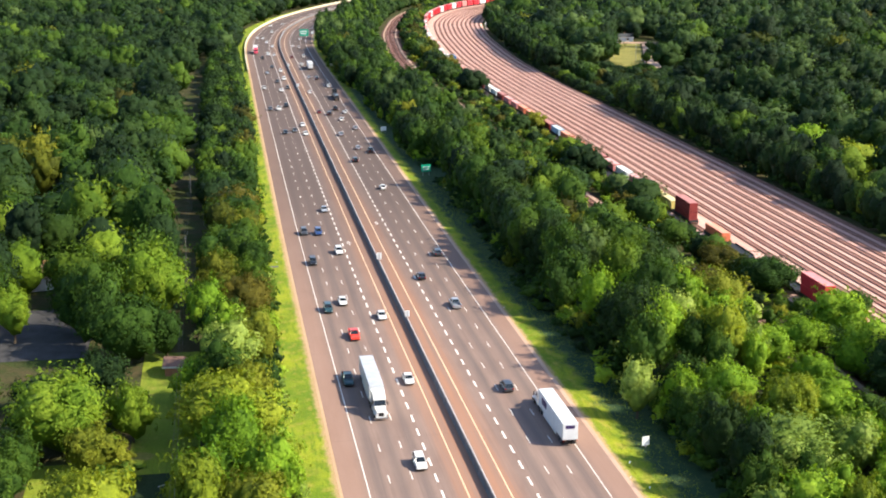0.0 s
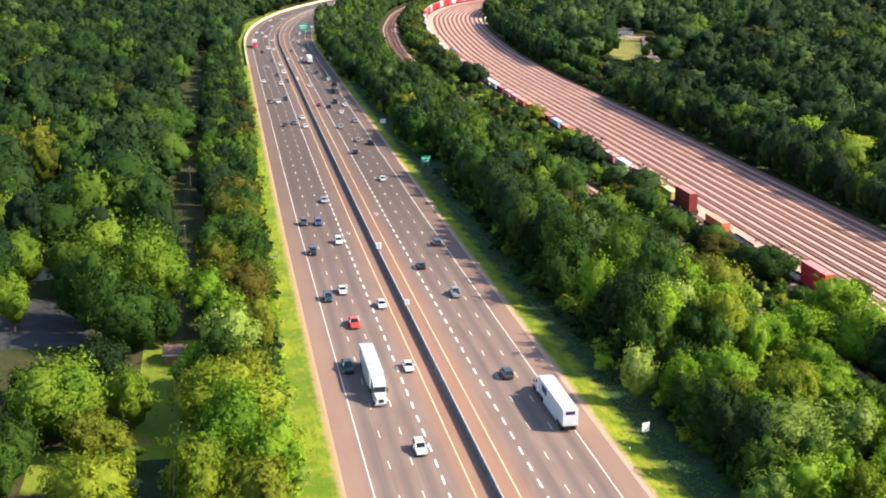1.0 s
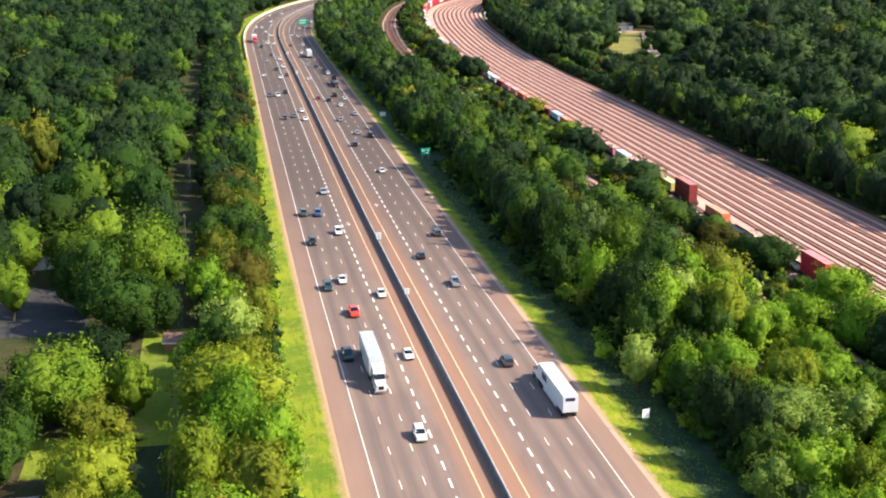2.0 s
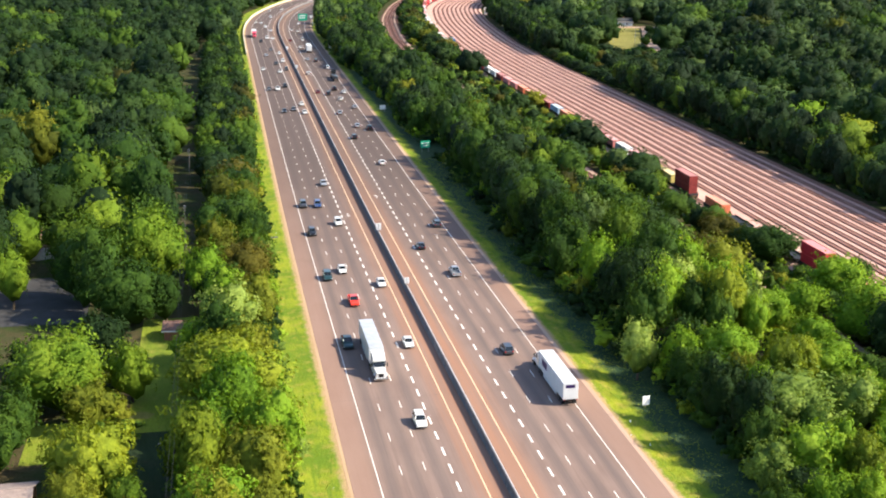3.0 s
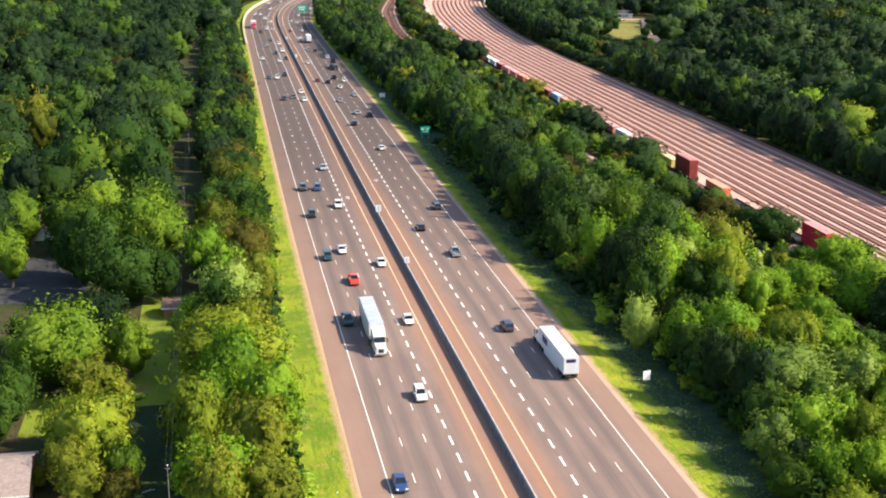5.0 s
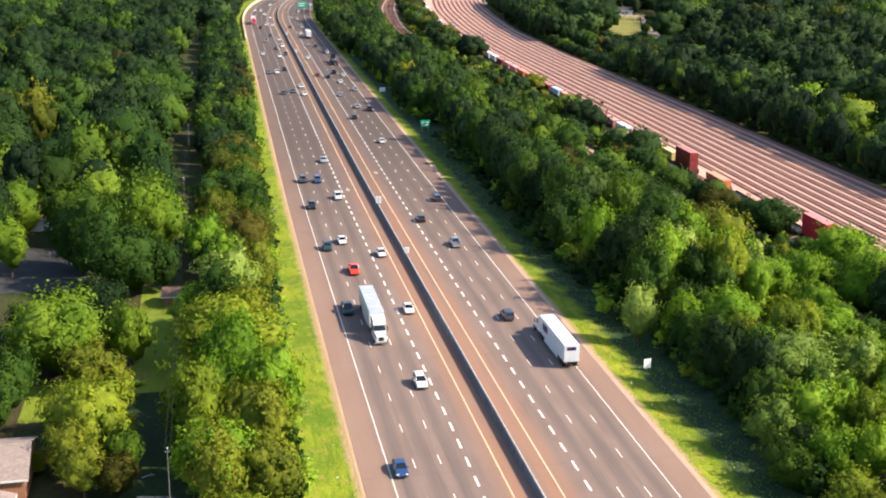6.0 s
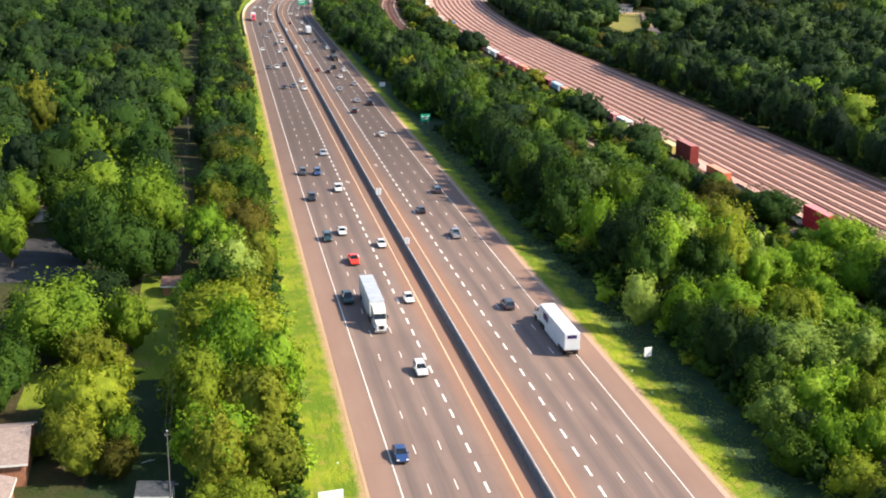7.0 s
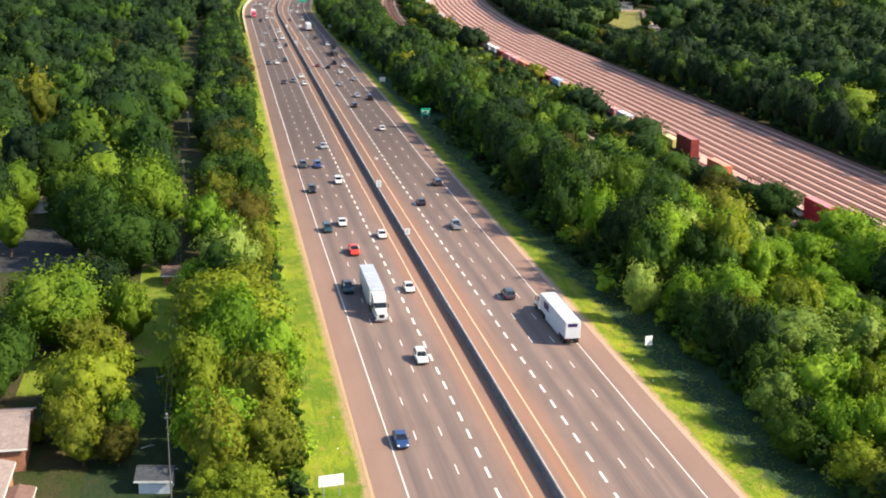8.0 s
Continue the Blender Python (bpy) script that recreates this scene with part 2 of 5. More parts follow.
M_SIGN_GREEN = plain("sign_green", (0.008, 0.33, 0.20), 0.5, 0.0, 0.15)
M_SIGN_BACK = plain("sign_aluminium", (0.55, 0.56, 0.56), 0.45, 0.6)
M_GLASS = Shader("dark_glass", 0.06, 0.0, 0.6).colour((0.012, 0.016, 0.02)).mat
M_TYRE = plain("tyre_rubber", (0.02, 0.02, 0.02), 0.9)
M_CHROME = plain("bright_metal", (0.6, 0.6, 0.6), 0.25, 0.9)
M_BLACK = plain("black_plastic", (0.02, 0.02, 0.022), 0.6)
M_LAMP = plain("headlamp_lens", (0.75, 0.76, 0.78), 0.15)
M_TAIL = plain("tail_lamp_red", (0.35, 0.01, 0.01), 0.25)
M_TRAILER = plain("trailer_white", (0.64, 0.66, 0.68), 0.45, 0.0, 0.12, 0.8)
M_PURPLE = plain("dark_purple_vinyl", (0.03, 0.012, 0.09), 0.5)
M_POLE = plain("weathered_pole", (0.12, 0.115, 0.105), 0.9)

PAINTS = {
    "white": car_paint("paint_white", (0.66, 0.66, 0.645), 0.0),
    "silver": car_paint("paint_silver", (0.42, 0.44, 0.46), 0.5),
    "black": car_paint("paint_black", (0.012, 0.013, 0.016), 0.2),
    "grey": car_paint("paint_grey", (0.06, 0.065, 0.075), 0.4),
    "blue": car_paint("paint_blue", (0.03, 0.07, 0.20), 0.3),
    "teal": car_paint("paint_dark_teal", (0.02, 0.06, 0.065), 0.3),
    "red": car_paint("paint_red", (0.72, 0.045, 0.02), 0.0),
    "maroon": car_paint("paint_maroon", (0.16, 0.02, 0.02), 0.2),
    "pink_red": car_paint("paint_pink_red", (0.75, 0.05, 0.10), 0.0),
}


# ------------------------------------------------------------------ building helpers
def mesh_of(name, verts, faces, mats, slots=None, smooth=False):
    me = bpy.data.meshes.new(name)
    me.from_pydata(verts, [], faces)
    for m in mats if isinstance(mats, (list, tuple)) else [mats]:
        me.materials.append(m)
    if slots is not None:
        me.polygons.foreach_set("material_index", slots)
    if smooth:
        me.polygons.foreach_set("use_smooth", [True] * len(me.polygons))
    me.update()
    return me


def part(name, bm, material, parent, label="", smooth=False):
    """Links a bmesh as one mesh object under a thing or part."""
    me = bpy.data.meshes.new(name)
    if smooth:
        for f in bm.faces:
            f.smooth = True
    bm.to_mesh(me)
    bm.free()
    me.materials.append(material)
    ob = new(name, me)
    ob.parent = parent
    return tagged(ob, label)


def thing(name, label, category, at=(0, 0, 0), turn=0, group=""):
    ob = new(name)
    ob.matrix_world = pose(*at, 0, 0, turn)
    return tagged(ob, label, category, group)


def box(bm, x0, x1, y0, y1, z0, z1, bevel=0.0):
    made = bmesh.ops.create_cube(bm, size=1)["verts"]
    bmesh.ops.transform(bm, matrix=Matrix.Translation(((x0 + x1) / 2, (y0 + y1) / 2, (z0 + z1) / 2))
                        @ Matrix.Diagonal((x1 - x0, y1 - y0, z1 - z0, 1)), verts=made)
    if bevel:
        edges = {e for v in made for e in v.link_edges}
        bmesh.ops.bevel(bm, geom=list(edges), offset=bevel, segments=2, affect="EDGES", profile=0.6)
    return bm


def boxes(*rows, bevel=0.0):
    bm = bmesh.new()
    for r in rows:
        box(bm, *r, bevel=bevel)
    return bm


def rod(bm, a, b, r0, r1=None, sides=8):
    a, b = Vector(a), Vector(b)
    m = Matrix.Translation((a + b) / 2) @ (b - a).to_track_quat("Z", "Y").to_matrix().to_4x4()
    bmesh.ops.create_cone(bm, cap_ends=True, segments=sides, radius1=r0, radius2=r0 if r1 is None else r1,
                          depth=(b - a).length, matrix=m)
    return bm


def rods(*rows, sides=8):
    bm = bmesh.new()
    for r in rows:
        rod(bm, *r, sides=sides)
    return bm


def loft(bm, rings):
    """Joins rings of equal length into a closed skin with caps."""
    rows = [[bm.verts.new(p) for p in ring] for ring in rings]
    n = len(rows[0])
    for a, b in zip(rows, rows[1:]):
        for i in range(n):
            bm.faces.new((a[i], a[(i + 1) % n], b[(i + 1) % n], b[i]))
    bm.faces.new(rows[0][::-1])
    bm.faces.new(rows[-1])
    bmesh.ops.recalc_face_normals(bm, faces=bm.faces)
    return bm


class Way:
    """A smooth line on the plan through (x, y) points, by its y."""

    def __init__(self, points):
        ys, xs = np.array([p[1] for p in points], float), np.array([p[0] for p in points], float)
        fine = np.arange(ys[0], ys[-1] + 0.1, 2.0)
        got = np.interp(fine, ys, xs)
        for _ in range(2):
            pad = np.pad(got, 15, mode="reflect", reflect_type="odd")
            got = np.convolve(pad, np.ones(31) / 31, "valid")
        self.ys, self.xs = fine, got
        slope = np.gradient(got, fine)
        self.nx, self.ny = 1 / np.sqrt(1 + slope ** 2), -slope / np.sqrt(1 + slope ** 2)
        self.run = np.concatenate([[0], np.cumsum(np.hypot(np.diff(got), np.diff(fine)))])
        self.length = self.run[-1]

    def x(self, y):
        return float(np.interp(y, self.ys, self.xs))

    def spot(self, s, off=0.0):
        """The place at the run s, off metres to its right, and the heading in degrees."""
        y, x = np.interp(s, self.run, self.ys), np.interp(s, self.run, self.xs)
        nx, ny = np.interp(s, self.run, self.nx), np.interp(s, self.run, self.ny)
        return x + nx * off, y + ny * off, math.degrees(math.atan2(ny, nx))

    def at_y(self, y):
        return float(np.interp(y, self.ys, self.run))


def ribbon(name, way, profile, material, s0=None, s1=None, step=6.0, label="", category="", kind="structure"):
    """A profile of (offset, height) drawn along a way, with metres across and along as UV."""
    s0, s1 = 0.0 if s0 is None else s0, way.length if s1 is None else s1
    ss = np.linspace(s0, s1, max(2, int((s1 - s0) / step)))
    verts, faces, uvs = [], [], []
    for s in ss:
        for off, z in profile:
            x, y, _ = way.spot(s, off)
            verts.append((x, y, z))
            uvs.append((off, s))
    n = len(profile)
    for i in range(len(ss) - 1):
        for j in range(n - 1):
            faces.append((i * n + j, i * n + j + 1, (i + 1) * n + j + 1, (i + 1) * n + j))
    me = mesh_of(name, verts, faces, material)
    layer = me.uv_layers.new(name="metres")
    flat = np.array([uvs[v] for f in faces for v in f], np.float32).ravel()
    layer.data.foreach_set("uv", flat)
    return tagged(new(name, me), label, category, "", kind)


# ------------------------------------------------------------------ the plan
ROAD = Way([(0, -80), (0, 180), (0.8, 330), (2.0, 516), (2.8, 640), (3.6, 705), (7, 770), (16, 850), (38, 954),
            (65, 1037), (99, 1125), (150, 1225), (215, 1340), (270, 1430)])
YARD = Way([(119, -60), (120.5, 150), (122, 300), (122.5, 500), (127, 620), (141, 770), (158, 885), (180, 965),
            (207, 1030), (240, 1082), (280, 1130), (345, 1200), (420, 1275)])
LINE = Way([(73.5, -60), (73.5, 60), (72.5, 196), (71, 226), (68.5, 372), (68.8, 492), (69.8, 553), (74.5, 658),
            (89, 797), (113, 928), (139, 1023), (172, 1105), (225, 1200), (290, 1300)])

ground = tagged(new("ground", mesh_of("ground", [(-2600, -1500, -0.75), (2600, -1500, -0.75), (2600, 4300, -0.75),
                (-2600, 4300, -0.75)], [(0, 1, 2, 3)], M_FLOOR)), "dark leaf-littered ground under the trees", "ground", "", "structure")

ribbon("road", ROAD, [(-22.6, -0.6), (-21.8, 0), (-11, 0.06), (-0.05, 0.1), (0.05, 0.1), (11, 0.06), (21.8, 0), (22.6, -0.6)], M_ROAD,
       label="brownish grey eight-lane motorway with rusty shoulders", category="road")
ribbon("grass_verge_west", ROAD, [(-33, -0.6), (-29, -0.35), (-26, -0.3), (-23.2, -0.12), (-21.75, -0.06)], M_VERGE,
       label="bright yellow-green mown grass beside the motorway", category="grass verge")
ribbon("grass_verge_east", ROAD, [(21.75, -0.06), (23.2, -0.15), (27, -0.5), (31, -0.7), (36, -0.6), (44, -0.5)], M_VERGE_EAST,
       label="yellow-green dipping grass, coloured darker like shade towards the wood", category="grass verge")
# bare gravelly edge between asphalt and grass
ribbon("road_edge_west", ROAD, [(-22.3, -0.05), (-22.1, -0.035), (-21.7, -0.02)], M_SAND, label="narrow strip of yellow sand at the asphalt's edge", category="gravel strip")
ribbon("road_edge_east", ROAD, [(21.7, -0.02), (22.2, -0.04), (22.6, -0.09)], M_GRAVEL, label="narrow strip of pale gravel at the asphalt's edge", category="gravel strip")


def line_strip(name, off, half, mat, label, s1=None):
    z = 0.1 - abs(off) * 0.0037 + 0.012
    tagged(ribbon(name, ROAD, [(off - half, z + 0.004), (off + half, z + 0.004)], mat, s1=s1), label, "road marking", "", "structure")


EDGE, YELLOW, HOV, LANE_A, LANE_B = 17.85, 3.2, 6.95, 10.65, 14.25
for side in (-1, 1):
    line_strip("edge_line", side * EDGE, 0.085, M_WHITE_LINE, "solid white edge line on the asphalt")
    line_strip("median_line", side * YELLOW, 0.10, M_YELLOW_LINE, "solid faded yellow line beside the barrier")


def profile_along(name, way, ring, s0, s1, step, mat):
    """A closed profile swept along a way."""
    bm = bmesh.new()
    rings = []
    for s in np.linspace(s0, s1, max(2, int((s1 - s0) / step) + 1)):
        rings.append([(*way.spot(s, off)[:2], z) for off, z in ring])
    loft(bm, rings)
    me = bpy.data.meshes.new(name)
    bm.to_mesh(me)
    bm.free()
    me.materials.append(mat)
    return me


# concrete median barrier in cast lengths
JERSEY = [(-0.40, 0.05), (-0.40, 0.18), (-0.24, 0.45), (-0.18, 1.24), (-0.15, 1.28), (0.15, 1.28), (0.18, 1.24), (0.24, 0.45), (0.40, 0.18), (0.40, 0.05)]
barrier = tagged(new("median_barrier"), "long grey concrete median barrier, its sunlit edge added as a pale strip", "barrier", "", "structure")
piece_length = 12.0
count = int(ROAD.length / piece_length)
for i in range(count):
    me = profile_along("barrier_length", ROAD, JERSEY, i * piece_length + 0.02, (i + 1) * piece_length - 0.02, 6.0, M_BARRIER)
    ob = new("barrier_length", me)
    ob.parent = barrier
    # pale strip added for the sunlit top edge, the light put in its colour
    cap = profile_along("lit_edge_strip", ROAD, [(0.0, 1.281), (0.0, 1.35), (0.15, 1.35), (0.15, 1.281)], i * piece_length + 0.02, (i + 1) * piece_length - 0.02, 6.0, M_LIT_EDGE_DEADWOOD)
    top = new("lit_edge_strip", cap)
    top.parent = ob

# low wall along the outside of the far bend
wall_mesh = profile_along("parapet_wall", ROAD, [(-23.2, -0.6), (-23.2, 1.3), (-22.7, 1.3), (-22.7, -0.6)], ROAD.at_y(575), ROAD.at_y(1330), 8.0, M_WALL)
tagged(new("parapet_wall", wall_mesh), "low pale concrete wall along the road's outer bend", "wall", "", "structure")

# ------------------------------------------------------------------ railway land
ribbon("yard_ground", YARD, [(-31.0, -0.72), (-29.8, 0.0), (16.6, 0.0), (18.2, -0.72)], M_BALLAST, step=8,
       label="wide pinkish ballast bed of a railway yard", category="ballast")
ribbon("line_ground", LINE, [(-6.5, -0.72), (-4.8, -0.1), (4.8, -0.1), (6.5, -0.72)], M_TIE, step=8,
       label="narrow brown ballast bed of a railway line", category="ballast")
ribbon("service_track", LINE, [(3.4, -0.07), (4.8, -0.07)], M_GRAVEL, step=8, label="pale gravel path beside the railway line", category="path")
ribbon("service_track_west", LINE, [(-5.0, -0.07), (-3.9, -0.07)], M_GRAVEL, s0=LINE.at_y(560), step=8, label="pale gravel path beside the railway line", category="path")

RAIL_RING = [(-0.07, 0.0), (-0.035, 0.17), (0.035, 0.17), (0.07, 0.0)]


def railway_track(way, off, s0, s1, label, tie_until):
    """Two rails, and ties under them: a bed of ties that are too many to count."""
    track = tagged(new("railway_track"), label, "railway track", "parallel tracks", "structure")
    for side in (-0.75, 0.75):
        ring = [(off + side + o, 0.12 + z) for o, z in RAIL_RING]
        ob = new("rail", profile_along("rail", way, ring, s0, s1, 10.0, M_RAIL))
        ob.parent = track
        # rust beside the rail, with the rail's shadow put into the strip's colour
        dark_strip = ribbon("rust_shadow_strip", way, [(off + side - 0.23, 0.142), (off + side + 0.23, 0.142)], M_TIE, s0, s1, 10.0, kind="")
        dark_strip.parent = track
    verts, faces = [], []
    s = s0
    while s < s1:
        x, y, turn = way.spot(s, off)
        gap = 0.62 if y < tie_until else 2.4
        deep = 0.13 if y < tie_until else 0.55
        c, d = math.cos(radians(turn)), math.sin(radians(turn))
        n = len(verts)
        for h in (0.0, 0.13):
            for a, b in ((-0.85, -deep), (0.85, -deep), (0.85, deep), (-0.85, deep)):
                verts.append((x + a * c - b * d, y + a * d + b * c, h))
        faces += [(n + 4, n + 5, n + 6, n + 7), (n, n + 1, n + 5, n + 4), (n + 1, n + 2, n + 6, n + 5), (n + 2, n + 3, n + 7, n + 6), (n + 3, n, n + 4, n + 7)]
        s += gap
    ties = tagged(new("ties", mesh_of("ties", verts, faces, M_SLEEPER)), "", "", "", "stuff")
    ties.parent = track
    return track


TRACKS = [-20.0 + i * 3.55 for i in range(11)]
for off in TRACKS:
    railway_track(YARD, off, YARD.at_y(40), YARD.length - 5, "rusty rails on dark ties in pinkish ballast", 420)
for off in (-2.2, 1.6):
    railway_track(LINE, off, LINE.at_y(0), LINE.length - 5, "rusty rails on dark ties between the trees", 200)


# ------------------------------------------------------------------ trees
rng = np.random.default_rng(11)
_ico = bmesh.new()
bmesh.ops.create_icosphere(_ico, subdivisions=2, radius=1)
ICO_FINE = (np.array([v.co for v in _ico.verts]), np.array([[v.index for v in f.verts] for f in _ico.faces]))
_ico.free()
_ico = bmesh.new()
bmesh.ops.create_icosphere(_ico, subdivisions=1, radius=1)
ICO_ROUGH = (np.array([v.co for v in _ico.verts]), np.array([[v.index for v in f.verts] for f in _ico.faces]))
_ico.free()


def unit(v):
    return v / np.maximum(np.linalg.norm(v, axis=-1, keepdims=True), 1e-6)


def leaf_coat(r, centre, size, n, leaf, out, round_=0.0):
    """Small bent leaf sprays on the upper skin of a clump: corners and their normals."""
    d = r.normal(size=(n, 3)) + out * 0.6
    d[:, 2] = np.abs(d[:, 2]) * 1.1 - 0.25
    d = unit(d)
    p = centre + d * size * r.uniform(0.7, 1.35, (n, 1))
    normal = unit(d + r.normal(scale=0.45, size=(n, 3)) + np.array([0, 0, 0.3]))
    t = unit(np.cross(normal, r.normal(size=(n, 3))))
    b = np.cross(normal, t)
    ls = leaf * r.uniform(0.55, 1.3, (n, 1))
    bend = normal * ls * r.uniform(0.1, 0.45, (n, 1))
    corners = np.stack([p - t * ls - bend, p - b * ls * 0.6, p + t * ls - bend, p + b * ls * 0.6], 1).reshape(-1, 3)
    soft = unit(d * (0.75 - 0.35 * round_) + out * 0.45 + normal * (0.55 - 0.25 * round_) + unit(p - np.array([0, 0, 0.42])) * 1.3 * round_)
    return corners, np.repeat(soft, 4, axis=0)


def turned(r, points):
    """The points turned at random."""
    q, _ = np.linalg.qr(r.normal(size=(3, 3)))
    return points @ q if np.linalg.det(q) > 0 else points @ -q


def crown_arrays(r, limbs, tufts, leaves, leaf_size, core, dome=0.7, coat=0, round_=0.0, heart=0.31, hub=None, grain=1.0):
    """A crown of unit width and height: a dense lumpy heart, boughs round an uneven dome and leafy clumps on them,
    with gaps between. Returns corners, normals, triangles and quads."""
    middle = np.array([0.0, 0.0, 0.5])
    hub = hub or ICO_FINE
    v = turned(r, hub[0]) * np.array([heart, heart, heart * 1.12]) * r.uniform(0.86, 1.14, (len(hub[0]), 1)) + middle
    verts, norms, tris, quads, total = [v], [unit(v - middle)], [hub[1]], [], len(v)
    boughs = [(np.array([0.0, 0.0, 0.6]), 0.27)]
    for i in range(limbs):
        up = 1 - 1.55 * (i + 0.5) / limbs
        a = i * 2.399 + r.uniform(-0.5, 0.5)
        flat = math.sqrt(max(0.0, 1 - up * up))
        k = r.uniform(0.78, 1.1)
        boughs.append((middle + k * np.array([0.33 * flat * math.cos(a), 0.33 * flat * math.sin(a), 0.05 + 0.28 * up]), r.uniform(0.13, 0.23) * grain))
    for c, size in boughs:
        v = turned(r, core[0]) * size * 0.8 * r.uniform(0.85, 1.15, (len(core[0]), 1)) + c
        verts.append(v)
        norms.append(unit(unit(v - c) + dome * unit(v - middle)))
        tris.append(core[1] + total)
        total += len(v)
        out = unit(c - middle + np.array([0, 0, 0.02])) * 0.5
        spots = [(c, size * 0.85, coat, leaf_size * 1.15, out)]
        for _ in range(tufts):
            d = unit(r.normal(size=3) + unit(c - middle) * 0.8 + np.array([0, 0, 0.25]))
            tc = c + d * size * r.uniform(0.75, 1.25)
            spots.append((tc, size * r.uniform(0.28, 0.55), max(1, int(round(leaves * r.uniform(0.7, 1.3)))), leaf_size, unit(tc - middle)))
        for at, wide, n, leaf, out in spots:
            q, qn = leaf_coat(r, at, wide, n, leaf, out, round_)
            verts.append(q)
            norms.append(qn)
            quads.append(np.arange(4 * n).reshape(n, 4) + total)
            total += 4 * n
    return np.concatenate(verts), np.concatenate(norms), np.concatenate(tris), np.concatenate(quads)


def fast_mesh(name, verts, norms, tris, quads, mats, slot_tris=None, slot_quads=None):
    me = bpy.data.meshes.new(name)
    nt, nq = len(tris), len(quads)
    me.vertices.add(len(verts))
    me.vertices.foreach_set("co", np.asarray(verts, np.float32).ravel())
    me.loops.add(nt * 3 + nq * 4)
    me.loops.foreach_set("vertex_index", np.concatenate([tris.ravel(), quads.ravel()]).astype(np.int32))
    me.polygons.add(nt + nq)
    starts = np.concatenate([np.arange(nt) * 3, nt * 3 + np.arange(nq) * 4]).astype(np.int32)
    me.polygons.foreach_set("loop_start", starts)
    for m in mats:
        me.materials.append(m)
    if slot_tris is not None:
        me.polygons.foreach_set("material_index", np.concatenate([slot_tris, slot_quads]).astype(np.int32))
    me.polygons.foreach_set("use_smooth", np.ones(nt + nq, bool))
    me.update(calc_edges=True)
    me.normals_split_custom_set_from_vertices(np.asarray(norms, np.float32))
    return me


def trunk_mesh(r):
    """A tapered, slightly crooked trunk with limbs, one metre tall and to be stretched."""
    bm = bmesh.new()
    spots = [Vector((0, 0, -0.03)), Vector((r.uniform(-.02, .02), r.uniform(-.02, .02), 0.2)), Vector((r.uniform(-.03, .03), r.uniform(-.03, .03), 0.45)),
             Vector((r.uniform(-.04, .04), r.uniform(-.04, .04), 0.75))]
    radii = [0.026, 0.019, 0.015, 0.006]
    for a, b, ra, rb in zip(spots, spots[1:], radii, radii[1:]):
        rod(bm, a, b, ra, rb, 7)
    for i in range(5):
        s = spots[1].lerp(spots[2], i / 5)
        ang = i * 2.4 + r.uniform(0, 1)
        rod(bm, s, s + Vector((0.2 * math.cos(ang), 0.2 * math.sin(ang), r.uniform(0.16, 0.28))), 0.009, 0.003, 5)
    me = bpy.data.meshes.new("trunk")
    bm.to_mesh(me)
    bm.free()
    me.materials.append(M_BARK)
    return me


OCTA = (np.array([[1, 0, 0], [-1, 0, 0], [0, 1, 0], [0, -1, 0], [0, 0, 1], [0, 0, -1]], float) * 1.05,
        np.array([[0, 2, 4], [2, 1, 4], [1, 3, 4], [3, 0, 4], [2, 0, 5], [1, 2, 5], [3, 1, 5], [0, 3, 5]]))
NEAR_FORMS = [crown_arrays(rng, 11, 8, 9, 0.027, ICO_ROUGH, 0.7, 58, 0.35) for _ in range(8)]
BROAD_FORMS = [crown_arrays(rng, 17, 9, 9, 0.022, ICO_ROUGH, 0.7, 66, 0.35) for _ in range(6)]
MID_FORMS = [crown_arrays(rng, 14, 3, 4, 0.034, OCTA, 1.0, 14, 0.5, 0.35, None, 0.86) for _ in range(9)]
FAR_FORMS = [crown_arrays(rng, 14, 2, 4, 0.033, OCTA, 0.8, 9, 0.35, 0.32, ICO_ROUGH, 0.92) for _ in range(9)]
LAST_FORMS = [crown_arrays(rng, 12, 1, 3, 0.037, OCTA, 0.9, 7, 0.4, 0.32, ICO_ROUGH, 0.95) for _ in range(9)]
SHRUB_FORMS = [crown_arrays(rng, 5, 1, 3, 0.075, OCTA, 0.8, 8, 0.0, 0.28, OCTA) for _ in range(9)]
FORMS = [NEAR_FORMS, MID_FORMS, FAR_FORMS, LAST_FORMS, BROAD_FORMS, SHRUB_FORMS]

TRUNKS = [trunk_mesh(rng) for _ in range(4)]
CROWN_CACHE = {}


def crown_mesh(level, form, tint):
    key = (level, form, tint)
    if key not in CROWN_CACHE:
        v, nrm, t, q = FORMS[level][form]
        CROWN_CACHE[key] = fast_mesh("crown", v, nrm, t, q, [LEAVES[tint]])
    return CROWN_CACHE[key]


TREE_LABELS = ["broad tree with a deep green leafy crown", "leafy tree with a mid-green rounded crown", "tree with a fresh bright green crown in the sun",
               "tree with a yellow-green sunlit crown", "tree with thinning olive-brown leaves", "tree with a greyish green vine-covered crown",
               "tree with a fresh green crown in a dimmed tint", "tree with a yellow-green crown in a dimmed tint", "tree with an olive-brown crown in a dimmed tint", "tree with a grey-green crown in a dimmed tint",
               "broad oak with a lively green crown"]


def crown_foot(height, width):
    """Where the crown begins, as a share of the tree's height: high on slender trees."""
    return min(0.1, max(-0.12, 0.4 * (height / width - 1.7)))


